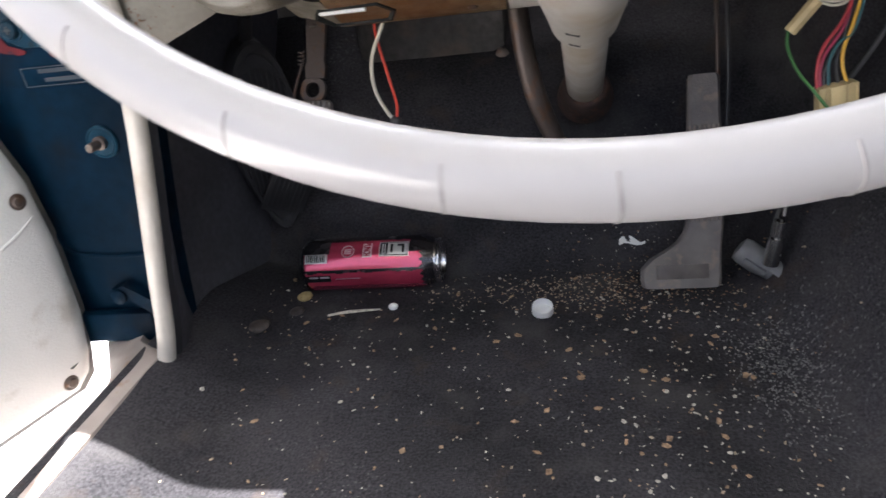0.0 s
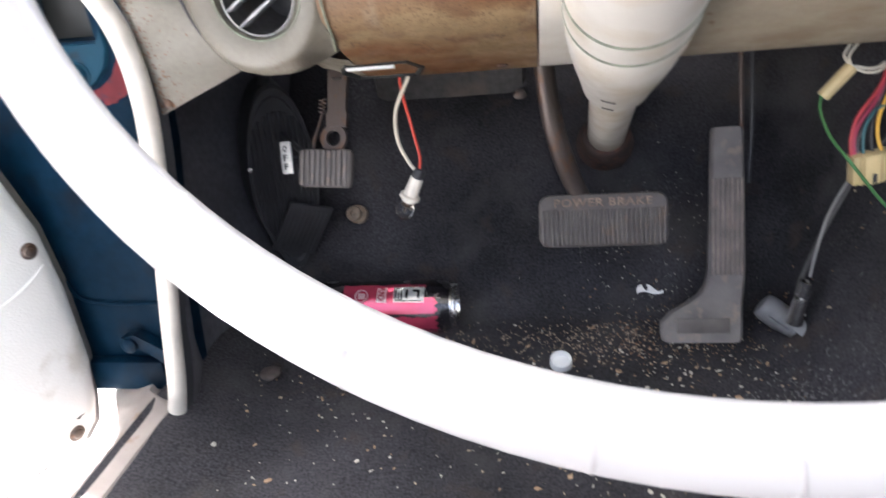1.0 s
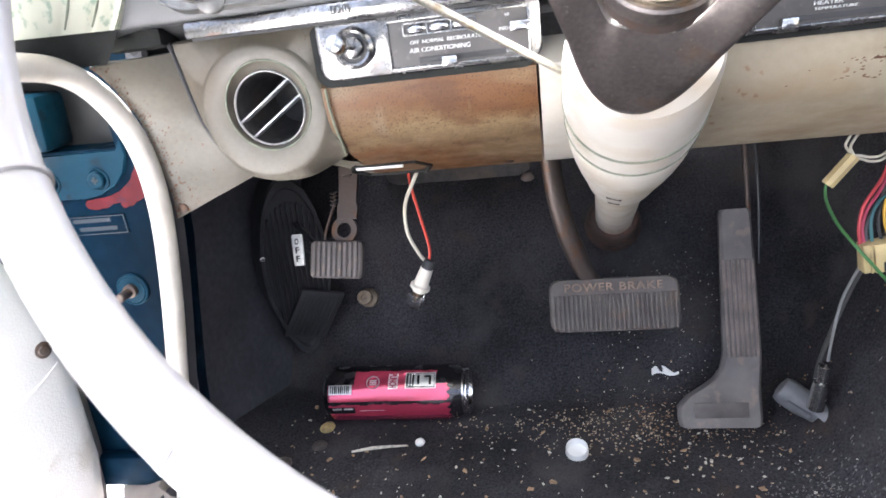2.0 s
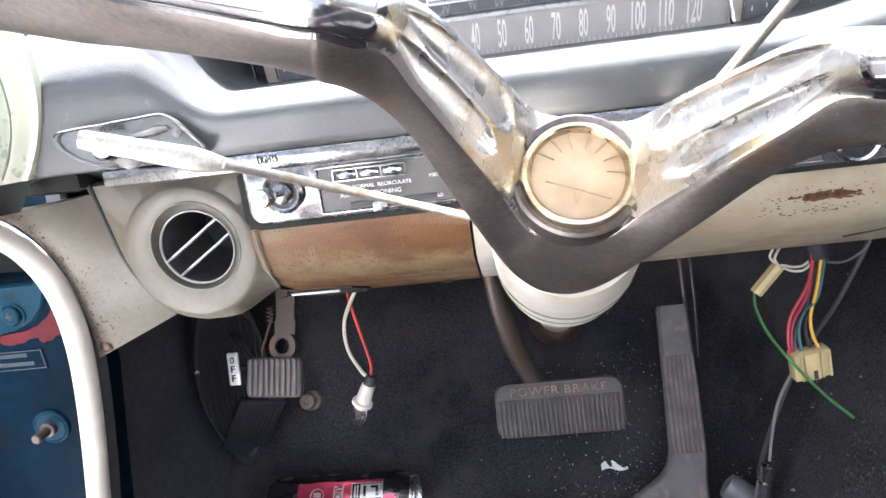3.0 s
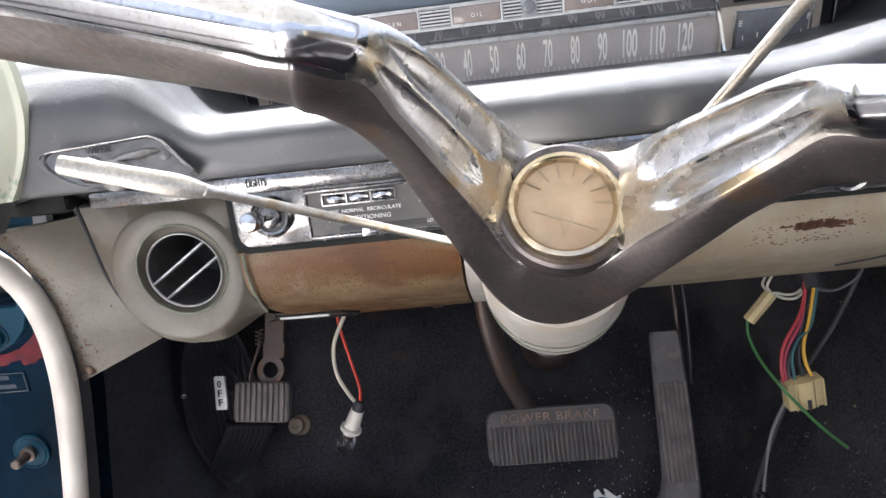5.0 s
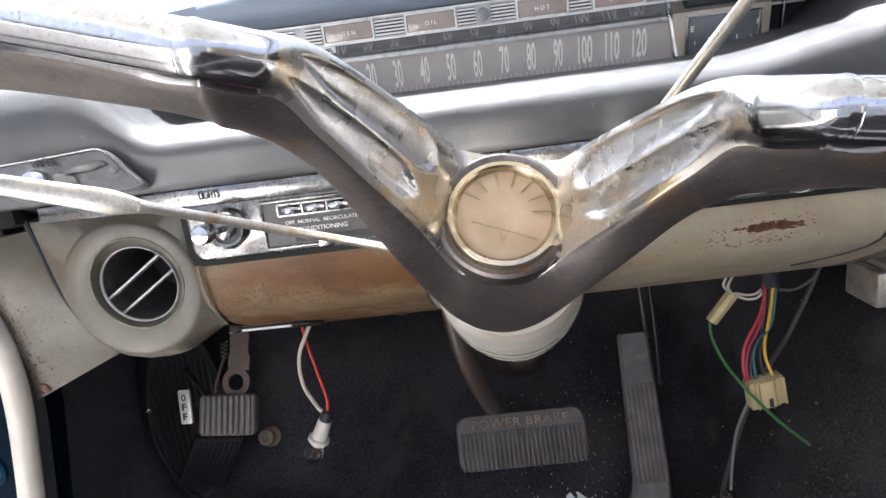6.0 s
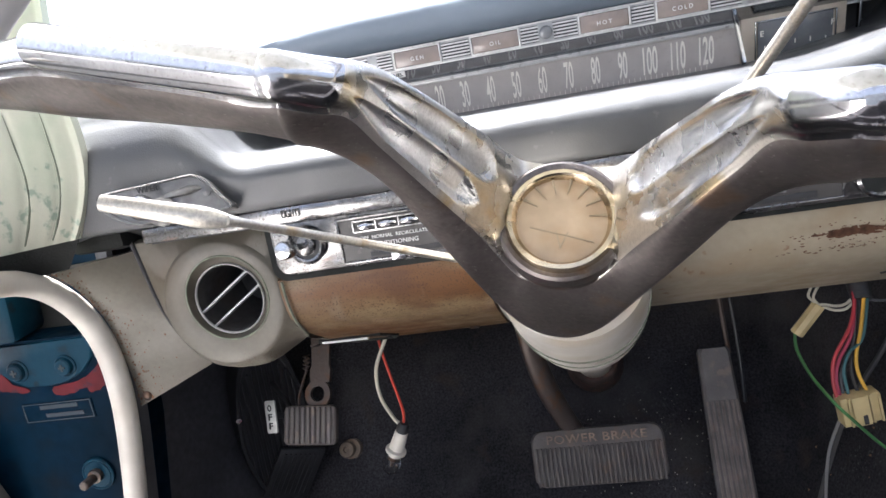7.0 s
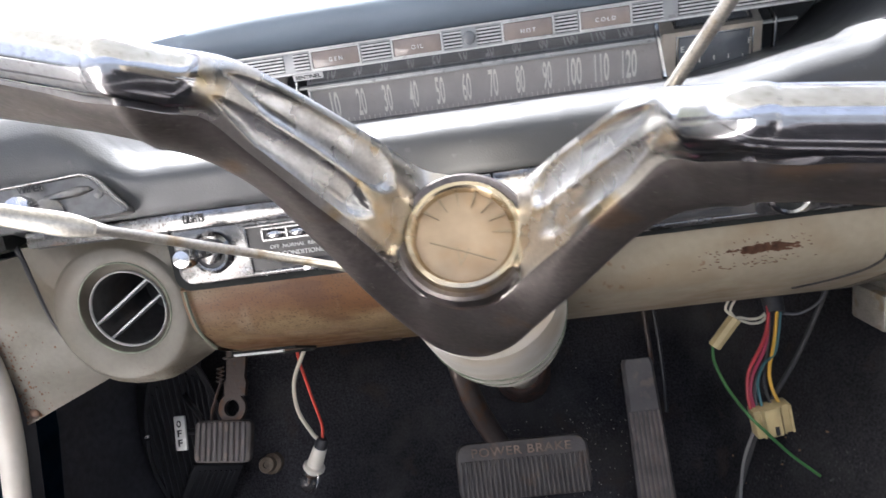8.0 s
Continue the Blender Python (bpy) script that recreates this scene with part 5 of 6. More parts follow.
part("pedal_arm", tube([(0.000, 0.722, 0.150), (-0.012, 0.722, 0.175), (-0.026, 0.715, 0.215), (-0.036, 0.715, 0.26), (-0.042, 0.725, 0.32), (-0.044, 0.75, 0.38)], [0.011, 0.0115, 0.012, 0.0115, 0.011, 0.011], 14, 6, 0.75), DULLSTEEL, brake, "dark steel pedal arm")

gas = thing("accelerator_pedal", (0.15, 0.72, 0.01), "grey rubber accelerator pedal with flared foot", "pedal")
GA, GB = Vector((0.1485, 0.700, 0.030)), Vector((0.1615, 0.772, 0.213))
GM = frame_of(GA, (1, 0.0, 0.0), GB - GA)
L = (GB - GA).length
prof = [(-0.031, -0.066, 0.008), (-0.029, -0.070, 0.011), (-0.022, -0.0715, 0.0125), (-0.010, -0.0705, 0.0135), (0.000, -0.060, 0.0145), (0.010, -0.042, 0.0155), (0.018, -0.031, 0.0165), (0.028, -0.0235, 0.0175), (0.045, -0.0195, 0.0185), (0.12, -0.0175, 0.018), (L - 0.004, -0.0155, 0.0165), (L, -0.0135, 0.0145)]
rings = []
for y, xa, xb in prof:
    pts = [(xa, -0.010), (xa, -0.003), (xa + 0.003, 0.0), (xb - 0.003, 0.0), (xb, -0.003), (xb, -0.010)]
    rings.append([GM @ Vector((x, y, z + 0.012 * step(0.015, -0.03, y))) for x, z in pts])
gp = part("pedal_body", loft(rings), GREYRUBBER, gas, "grey rubber pedal", angle=30)
part("pedal_ribs", rib_row(GM @ Matrix.Translation((-0.0005, 0.092, -0.0006)), 0.034, 0.103, 7, 0.5, 0.0032), TANRUBBER, gp, "raised ribs, paler tan than the pedal")
part("foot_window", box((0.054, 0.018, 0.0016), m=GM @ Matrix.Translation((-0.028, -0.014, 0.0098)), bevel=0.0005), RUBBER, gp, "rust-stained recess")
part("pedal_rod", tube([(0.167, 0.785, 0.20), (0.166, 0.80, 0.25), (0.163, 0.83, 0.34)], 0.0026, 8, 5), DULLSTEEL, gas)
part("pedal_link", tube([(0.1755, 0.770, 0.15), (0.1775, 0.785, 0.20), (0.1760, 0.80, 0.26), (0.174, 0.83, 0.34)], 0.0022, 8, 5), BLACK_W, gas)

pk = thing("parking_brake_pedal", (-0.23, 0.72, 0.35), "small ribbed rubber parking brake pedal on a steel arm", "pedal")
KM = frame_of((-0.2525, 0.6515, 0.2305), (1, -0.12, -0.02), (0, 0.42, 0.90))
kp = part("pedal_pad", loft([[KM @ Vector((x, y, d)) for x, y in pad_outline(0.0275 * k, 0.0185 * k, 0.005)] for k, d in ((0.97, -0.008), (1.0, -0.005), (1.0, 0.0), (0.95, 0.0015))]), RUBBER, pk, "dark ribbed rubber pad", angle=30)
part("pad_ribs", rib_row(KM @ Matrix.Translation((0, 0, 0.0010)), 0.050, 0.034, 9, 0.6, 0.003), GREYRUBBER, kp)
part("arm_eye", lathe(((0.0075, -0.002), (0.0135, -0.002), (0.0135, 0.002), (0.0075, 0.002), (0.0075, -0.002)), KM @ Matrix.Translation((0.007, 0.029, -0.004)), 28, False), DULLSTEEL, pk, "steel eye")
part("pedal_arm", loft([[KM @ Vector((0.010 + a, y, b)) for a, b in ((-w, -0.006), (w, -0.006), (w, -0.001), (-w, -0.001))] for y, w in ((0.040, 0.010), (0.052, 0.011), (0.056, 0.009), (0.085, 0.010), (0.13, 0.011))]), DULLSTEEL, pk, "rusty steel arm")
part("return_spring", tube([KM @ Vector((-0.004 + 0.003 * math.cos(k), 0.052 + 0.0006 * k, 0.001 + 0.003 * math.sin(k))) for k in range(0, 26)], 0.0008, 5, 2), DULLSTEEL, pk)
part("link_wire", tube([KM @ Vector(p) for p in ((-0.003, 0.055, 0.0), (-0.008, 0.04, 0.0), (-0.013, 0.025, -0.002), (-0.013, 0.015, -0.004))], 0.0014, 6, 4), DULLSTEEL, pk)

# vent grille on the kick wall and its pull
gr = thing("kick_vent_grille", (-0.35, 0.75, 0.06), "black ribbed oval kick panel vent grille", "vent")
GO = Vector((-0.335, 0.738, 0.185))
GX, GZ = Vector((0.80, 0.60, 0)).normalized(), Vector((0.14, -0.10, 0.98)).normalized()
GR = frame_of(GO, GX, GZ)


def oval(k, d):
    out = []
    for i in range(40):
        a = 2 * math.pi * i / 40
        x, y = 0.040 * math.cos(a), 0.118 * math.sin(a)
        x *= 1 - 0.25 * step(0.0, -0.118, y)
        out.append(GR @ Vector((x * k, y * k, d)))
    return out


part("grille_body", loft([oval(1.0, -0.03), oval(1.0, 0.0), oval(0.97, 0.004), oval(0.90, 0.004), oval(0.87, 0.0)]), BLACK, gr, angle=30)
for k in range(11):
    x = -0.029 + 0.0058 * k
    h = 0.100 * math.sqrt(max(0.05, 1 - (x / 0.040) ** 2))
    part("grille_bar", box((0.0026, 2 * h * 0.82, 0.004), m=GR @ Matrix.Translation((x, 0.006, 0.002)), bevel=0.0006, seg=1), BLACK, gr)
part("flap", box((0.055, 0.070, 0.006), m=GR @ Matrix.Translation((0.010, -0.060, 0.006)) @ Matrix.Rotation(radians(-25), 4, "Z") @ Matrix.Rotation(radians(10), 4, "X"), bevel=0.002), BLACK, gr, "black ribbed flap")
part("flap_ribs", rib_row(GR @ Matrix.Translation((0.010, -0.060, 0.0088)) @ Matrix.Rotation(radians(-25), 4, "Z") @ Matrix.Rotation(radians(10), 4, "X"), 0.046, 0.058, 8, 0.45, 0.0018), BLACK, gr)
part("screw", lathe(((0.003, 0), (0.003, 0.0015), (0, 0.002)), GR @ Matrix.Translation((-0.036, 0.03, 0.004)), 10), ALU, gr)
OM = frame_of((-0.2885, 0.651, 0.2430), (1, -0.25, 0.10), (-0.03, 0.30, 0.95))
of = part("off_plate", box((0.0125, 0.031, 0.003), m=OM, bevel=0.0012), material("pale_plate", (0.55, 0.55, 0.53), 0.35, 0.3, grain=((120, 0.15),)), gr, "bare metal pull plate")
for k, ch in enumerate("OFF"):
    lettering("lettering", ch, OM @ Matrix.Translation((0, 0.0085 - 0.0085 * k, 0.0016)), 0.0062, BLACKINK, of, 0.0046, bold=0.02)
part("pull_rod", tube([OM @ Vector((0, 0, -0.001)), OM @ Vector((0, 0.0, -0.03)), (-0.325, 0.735, 0.245)], 0.003, 8, 4), BLACK, gr)
dm = along((-0.2765, 0.789, 0.124), (-0.2765, 0.60, 0.22))
solo("dimmer_switch", lathe(((0.012, -0.035), (0.012, -0.012), (0.0075, -0.010), (0.0075, -0.003), (0.0095, -0.002), (0.0100, 0.002), (0.0085, 0.0045), (0.0038, 0.005), (0.0034, 0.003), (0, 0.003)), dm, 24), material("tarnished_brass", (0.22, 0.17, 0.12), 0.5, 0.5, grain=((120, 0.3),)), "tarnished round foot dimmer switch on the toe board", "switch")

# ---- things behind the pedals ----
box1 = thing("heater_box", (-0.15, 0.90, 0.20), "dark grey heater box under the dashboard", "heater box")
part("box_body", box((0.20, 0.06, 0.13), (-0.16, 0.925, 0.285), 0.02), DARKMETAL, box1)
part("nut", lathe(((0.009, 0), (0.009, 0.008), (0.006, 0.010), (0, 0.010)), along((-0.069, 0.9, 0.232), (-0.069, 0.5, 0.26)), 6), DULLSTEEL, box1, "rusty nut")
solo("cable_loom", tube([(-0.31, 0.70, 0.33), (-0.335, 0.735, 0.29), (-0.36, 0.75, 0.21), (-0.36, 0.76, 0.12), (-0.34, 0.79, 0.09)], 0.007, 10, 6), BLACK, "black cable loom looping down the kick wall", "cable")
solo("under_dash_rail", box((0.24, 0.02, 0.014), (0.16, 0.70, 0.322), 0.003), DARKMETAL, "dark steel rail under the dashboard", "rail")

# ---- loose bulb on its wires ----
bl = thing("bulb_socket", (-0.1765, 0.645, 0.183), "ivory lamp socket with clear bulb hanging on two wires", "lamp socket")
SA, SB = Vector((-0.1605, 0.645, 0.2215)), Vector((-0.1785, 0.645, 0.1845))
part("socket_body", lathe(((0.0050, 0.002), (0.0062, 0.004), (0.0072, 0.0215), (0.0098, 0.0228), (0.0098, 0.0255), (0.0070, 0.0262), (0.0066, 0.029), (0, 0.029)), along(SA, SB), 24), SOCKET, bl, "ivory plastic socket")
part("socket_cap", lathe(((0.004, -0.006), (0.0055, -0.004), (0.0058, 0.003), (0, 0.003)), along(SA, SB), 16), BLACK, bl, "black wire boot")
part("bulb", lathe(((0.0050, 0.028), (0.0056, 0.031), (0.0078, 0.035), (0.0086, 0.040), (0.0074, 0.045), (0.0042, 0.0482), (0.0, 0.049)), along(SA, SB), 24), BULBGLASS, bl, "clear glass bulb")
part("bulb_base", lathe(((0.0046, 0.027), (0.0046, 0.034), (0.002, 0.036), (0.001, 0.041), (0, 0.041)), along(SA, SB), 14), DULLSTEEL, bl)
part("wire", tube([(-0.1555, 0.660, 0.333), (-0.1600, 0.650, 0.312), (-0.1745, 0.648, 0.283), (-0.1765, 0.648, 0.255), (-0.168, 0.647, 0.233), (-0.1625, 0.646, 0.2255)], 0.0018, 8, 6), CREAM_W, bl, "cream wire")
part("wire", tube([(-0.1630, 0.660, 0.333), (-0.1690, 0.654, 0.308), (-0.1625, 0.648, 0.270), (-0.1575, 0.647, 0.240), (-0.159, 0.646, 0.2255)], 0.0014, 8, 6), ORANGE_W, bl, "orange-red wire")

# ---- loose harness with connector ----
ha = thing("wiring_harness", (0.213, 0.617, 0.207), "bundle of coloured wires ending in a yellowed connector", "wiring harness")
CMX = frame_of((0.2155, 0.6165, 0.2200), (1.0, 0.03, 0.15), (-0.20, 0, 0.98))
cn = part("connector", join(box((0.029, 0.0245, 0.012), m=CMX, bevel=0.0008), box((0.012, 0.0245, 0.003), m=CMX @ Matrix.Translation((-0.001, 0, 0.0068)), bevel=0.0006)), CONN, ha, "yellowed nylon connector")
part("connector_hole", box((0.0034, 0.008, 0.002), m=CMX @ Matrix.Translation((0.0005, -0.0075, 0.0078)), bevel=0.0005), BLACK, cn)
part("connector_ridge", join(*[box((0.0016, 0.0240, 0.0026), m=CMX @ Matrix.Translation((x, 0, 0.0064))) for x in (-0.0090, 0.0068, 0.0132)]), CONN, cn)
part("loom", tube([(0.2330, 0.665, 0.335), (0.2350, 0.658, 0.316), (0.2352, 0.652, 0.304), (0.2348, 0.647, 0.2965)], [0.009, 0.0088, 0.0082, 0.0074], 14, 6), material("loom_tape", (0.022, 0.023, 0.026), 0.6, grain=((120, 0.4),), bump=((250, 0.25, "noise"),)), ha, "black taped loom")
for mat, w, nm, way in (
    (RED_W, 0.0015, "red wire", ((0.2295, 0.655, 0.3150), (0.2281, 0.645, 0.2965), (0.2194, 0.635, 0.2787), (0.2033, 0.625, 0.2591), (0.1994, 0.620, 0.2425), (0.2003, 0.617, 0.2293))),
    (PINK_W, 0.0014, "magenta wire", ((0.2305, 0.650, 0.3020), (0.2222, 0.637, 0.2745), (0.2066, 0.626, 0.2551), (0.2022, 0.621, 0.2417), (0.2034, 0.618, 0.2293))),
    (BLUE_W, 0.0013, "teal wire", ((0.2392, 0.647, 0.3010), (0.2279, 0.633, 0.2705), (0.2152, 0.627, 0.2617), (0.2080, 0.621, 0.2491), (0.2090, 0.617, 0.2300))),
    (BLACK_W, 0.0014, "black wire", ((0.2341, 0.650, 0.2990), (0.2274, 0.638, 0.2670), (0.2164, 0.627, 0.2551), (0.2144, 0.622, 0.2431), (0.2170, 0.619, 0.2300))),
    (YELLOW_W, 0.0014, "yellow wire", ((0.2360, 0.646, 0.3020), (0.2276, 0.635, 0.2762), (0.2199, 0.627, 0.2579), (0.2192, 0.622, 0.2442), (0.2225, 0.617, 0.2320))),
    (GREY_W, 0.0012, "grey wire", ((0.2327, 0.651, 0.2990), (0.2241, 0.640, 0.2634), (0.2118, 0.630, 0.2495), (0.2068, 0.624, 0.2398), (0.2062, 0.619, 0.2290))),
    (GREEN_W, 0.0013, "green wire", ((0.1870, 0.656, 0.2720), (0.1850, 0.652, 0.2640), (0.1846, 0.645, 0.2561), (0.1880, 0.630, 0.2424), (0.1947, 0.6085, 0.2297), (0.2050, 0.6055, 0.2169), (0.2250, 0.606, 0.1935), (0.2490, 0.608, 0.1700))),
    (CREAM_W, 0.0012, "cream wire loop", ((0.2060, 0.655, 0.2900), (0.2104, 0.655, 0.2900), (0.2162, 0.652, 0.2880), (0.2238, 0.650, 0.2888), (0.2308, 0.652, 0.2935))),
    (CREAM_W, 0.0012, "cream wire loop", ((0.2060, 0.657, 0.2920), (0.2106, 0.657, 0.2920), (0.2175, 0.655, 0.2905), (0.2250, 0.654, 0.2912), (0.2319, 0.655, 0.2960))),
    (CREAM_W, 0.0011, "cream wire loop", ((0.2060, 0.655, 0.2915), (0.2040, 0.654, 0.2950), (0.1999, 0.650, 0.3014), (0.2018, 0.650, 0.3071), (0.2090, 0.655, 0.3130), (0.2200, 0.660, 0.3200))),
    (CREAM_W, 0.0011, "cream wire loop", ((0.2050, 0.657, 0.2915), (0.2025, 0.655, 0.2955), (0.1970, 0.652, 0.3023), (0.1984, 0.652, 0.3078), (0.2048, 0.657, 0.3140), (0.2150, 0.662, 0.3220))),
    (GREY_W, 0.0012, "grey wire", ((0.2352, 0.652, 0.2960), (0.2410, 0.655, 0.2935), (0.2564, 0.655, 0.2906), (0.2698, 0.655, 0.2960), (0.2782, 0.655, 0.3060), (0.2840, 0.660, 0.3250))),
):
    part("wire", tube(way, w, 8, 6), mat, ha, nm)
part("splice_sleeve", lathe(((0.0050, 0), (0.0056, 0.001), (0.0056, 0.029), (0.0050, 0.030), (0, 0.030)), along((0.1876, 0.656, 0.2690), (0.2062, 0.656, 0.2930)), 8), CONN, ha, "yellowed splice sleeve")

# ---- loose sensor with its cable, beside the tunnel ----
mo = thing("plug_housing", (0.19, 0.66, 0.0), "grey plastic plug housing with metal collar lying by the tunnel", "connector housing")
MA, MB = Vector((0.172, 0.690, 0.050)), Vector((0.2264, 0.658, 0.0148))
MX = along(MA, MB)
part("body", lathe(((0.006, 0.004), (0.0125, 0.006), (0.0142, 0.012), (0.0142, 0.028), (0.0120, 0.038), (0.0108, 0.046)), MX, 26), GREYPLASTIC, mo, "scuffed grey plastic body", angle=30)
claw = [[MX @ Vector((r * math.cos(a), r * math.sin(a), h)) for a in (radians(-70 + 230 * k / 16) for k in range(17))] for r, h in ((0.0112, 0.040), (0.0150, 0.048), (0.0166, 0.060), (0.0160, 0.068))]
part("claw", thicken(loft(claw, False, False), 0.0022), GREYPLASTIC, mo, "broken open plastic flare", angle=50)
part("lug", join(box((0.007, 0.018, 0.009), m=MX @ Matrix.Translation((0.0, 0.012, 0.032)), bevel=0.0015), box((0.009, 0.006, 0.024), m=MX @ Matrix.Translation((-0.012, 0.0, 0.028)), bevel=0.0015), box((0.006, 0.009, 0.014), m=MX @ Matrix.Translation((0.010, -0.008, 0.046)), bevel=0.0015)), GREYPLASTIC, mo)
part("collar", lathe(((0.0078, 0), (0.0074, 0.022), (0.0070, 0.030), (0.0052, 0.031), (0.0052, 0.040), (0.0062, 0.041), (0.0062, 0.049), (0.003, 0.051), (0, 0.051)), along((0.1975, 0.657, 0.044), (0.203, 0.654, 0.107)), 18), ALU, mo, "bright metal collar")
part("nose", lathe(((0.0085, 0.044), (0.0085, 0.058), (0.0095, 0.059), (0.0095, 0.065), (0.0070, 0.066), (0, 0.064)), MX, 20), ALU, mo, "bright metal end band")
part("tip", lathe(((0.0066, 0.063), (0.0066, 0.078), (0.0050, 0.080), (0, 0.080)), MX, 18), BLACK, mo, "black rubber tip")
part("cable", tube([(0.2030, 0.654, 0.098), (0.2035, 0.652, 0.125), (0.2045, 0.645, 0.165), (0.2075, 0.628, 0.205), (0.2080, 0.622, 0.214)], 0.0013, 8, 6), material("pale_grey_wire", (0.24, 0.235, 0.23), 0.5), mo, "pale grey cable")
part("cable", tube([(0.1990, 0.664, 0.040), (0.2000, 0.663, 0.094), (0.2264, 0.662, 0.1888), (0.2589, 0.662, 0.2494), (0.2830, 0.664, 0.3026), (0.295, 0.668, 0.335)], 0.0021, 8, 6), material("dull_black_cable", (0.050, 0.048, 0.047), 0.6), mo, "dull black cable")

# chrome bracket under the right part of the dashboard
br = thing("chrome_bracket", (0.30, 0.58, 0.33), "pitted chrome bracket under the dashboard edge", "bracket")
part("bracket_frame", box((0.075, 0.040, 0.028), (0.3200, 0.606, 0.3095), 0.0025, seg=2), STEEL, br)
part("bracket_opening", box((0.050, 0.004, 0.016), (0.3210, 0.5852, 0.3085), 0.001), BLACK, br, "dark opening")
part("bracket_flange", box((0.070, 0.046, 0.006), (0.325, 0.608, 0.3265), 0.002), STEEL, br, "pitted chrome flange")

# ---- drinks can ----
can = thing("drinks_can", (-0.235, 0.718, 0.0), "tall pink and black drinks can lying on its side, dented", "can")
RC = 0.0365
CAN = ((0.0, 0.010), (0.022, 0.006), (0.025, 0.0), (0.028, 0.001), (0.0335, 0.006), (RC, 0.012), (RC, 0.150), (RC, 0.166), (0.0352, 0.173), (0.0325, 0.180), (0.0300, 0.1855), (0.0296, 0.187))


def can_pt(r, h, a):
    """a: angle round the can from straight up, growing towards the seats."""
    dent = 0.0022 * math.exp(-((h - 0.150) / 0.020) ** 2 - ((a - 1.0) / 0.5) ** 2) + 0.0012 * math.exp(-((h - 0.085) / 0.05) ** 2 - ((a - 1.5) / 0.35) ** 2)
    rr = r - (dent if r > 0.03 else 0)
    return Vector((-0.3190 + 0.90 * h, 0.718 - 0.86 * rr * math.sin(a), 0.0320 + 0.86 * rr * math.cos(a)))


SEG = 200
prof = []
for (ra, ha_), (rb, hb) in zip(CAN, CAN[1:]):
    n = max(1, int(abs(hb - ha_) / 0.0015))
    for k in range(n):
        prof.append((lerp(ra, rb, k / n), lerp(ha_, hb, k / n)))
prof.append(CAN[-1])
bm = bmesh.new()
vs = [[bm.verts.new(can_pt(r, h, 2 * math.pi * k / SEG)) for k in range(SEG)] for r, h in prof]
for i, (a, b) in enumerate(zip(vs, vs[1:])):
    h = (prof[i][1] + prof[i + 1][1]) / 2
    for k in range(SEG):
        ang = math.degrees(2 * math.pi * (k + 0.5) / SEG)
        f = bm.faces.new((a[k], a[(k + 1) % SEG], b[(k + 1) % SEG], b[k]))
        edge = 3 * math.sin(h * 140) + 2 * math.sin(h * 330 + 1)
        pink = 6 + edge * 0.3 < ang < 76 or 83 + edge * 0.4 < ang < 205 + edge
        if h < 0.010 or h > 0.168 + 0.002 * math.sin(ang * 0.4):
            pink = False
        if h > 0.150 + 0.004 * math.sin(ang * 0.15) and ang < 40:
            pink = False
        if h < 0.046 + 0.002 * edge and (ang < 40 or 88 < ang < 104):
            pink = False
        f.material_index = 0 if pink else 1
        if h < 0.005 or h > 0.1845:
            f.material_index = 2
body = part("can_body", bm, [CANPINK, CANBLACK, ALU], can, "pink and black printed aluminium body", angle=40)
LM = Matrix.Translation((-0.3190 + 0.90 * 0.187, 0.718, 0.0320)) @ Matrix.Rotation(radians(90), 4, "Y") @ Matrix.Scale(0.86, 4)
lid = part("can_lid", lathe(((0.0296, -0.001), (0.0308, 0.0005), (0.0310, 0.0030), (0.0300, 0.0042), (0.0288, 0.0030), (0.0280, -0.003), (0.0262, -0.0035), (0.0, -0.003)), LM, 48), ALU, can, "bright aluminium lid")
part("mouth", lathe(((0.0095, 0), (0.0095, 0.0006), (0, 0.0006)), LM @ Matrix.Translation((-0.012, 0, -0.0030)) @ Matrix.Diagonal((1.1, 0.8, 1, 1)), 20), BLACK, lid, "open drinking mouth")


def on_can(h, deg):
    """Frame on the can's side: x along the can, y up the print, z outwards."""
    a = radians(deg)
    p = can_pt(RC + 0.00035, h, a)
    out = Vector((0, -math.sin(a), math.cos(a)))
    return frame_of(p, (1, 0, 0), Vector((0, math.cos(a), math.sin(a))))


def can_patch(name, h0, h1, d0, d1, mat, label="", lift=0.0003):
    n = max(2, int(abs(d1 - d0) / 4))
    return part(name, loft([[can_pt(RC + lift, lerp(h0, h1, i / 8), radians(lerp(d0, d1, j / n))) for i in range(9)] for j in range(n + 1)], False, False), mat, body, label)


can_patch("label_panel", 0.113, 0.152, 14, 50, CANGREY, "pale grey label outline", 0.0003)
can_patch("label_panel", 0.1145, 0.1505, 16, 48, CANBLACK, "black label panel", 0.0006)
can_patch("label_panel", 0.1245, 0.1500, 18, 46, CANGREY, "pale grey label panel", 0.0009)
can_patch("label_bar", 0.1375, 0.1465, 22, 27, CANBLACK, "", 0.0012)
can_patch("label_bar", 0.1435, 0.1465, 22, 42, CANBLACK, "", 0.0012)
can_patch("label_bar", 0.1285, 0.1315, 22, 42, CANBLACK, "", 0.0012)
can_patch("label_bar", 0.117, 0.119, 20, 44, CANGREY, "", 0.0009)
can_patch("label_bar", 0.1205, 0.1220, 20, 44, CANGREY, "", 0.0009)
can_patch("barcode_panel", 0.012, 0.043, 40, 60, CANGREY, "white bar code panel", 0.0005)
for k in range(10):
    can_patch("code_bar", 0.0145 + 0.0027 * k, 0.0155 + 0.0027 * k + 0.0004 * (k % 3), 42, 57, CANBLACK, "", 0.0009)
for k in range(2):
    can_patch("print_bar", 0.016 + 0.015 * k, 0.028 + 0.015 * k, 90, 94, CANGREY, "", 0.0005)
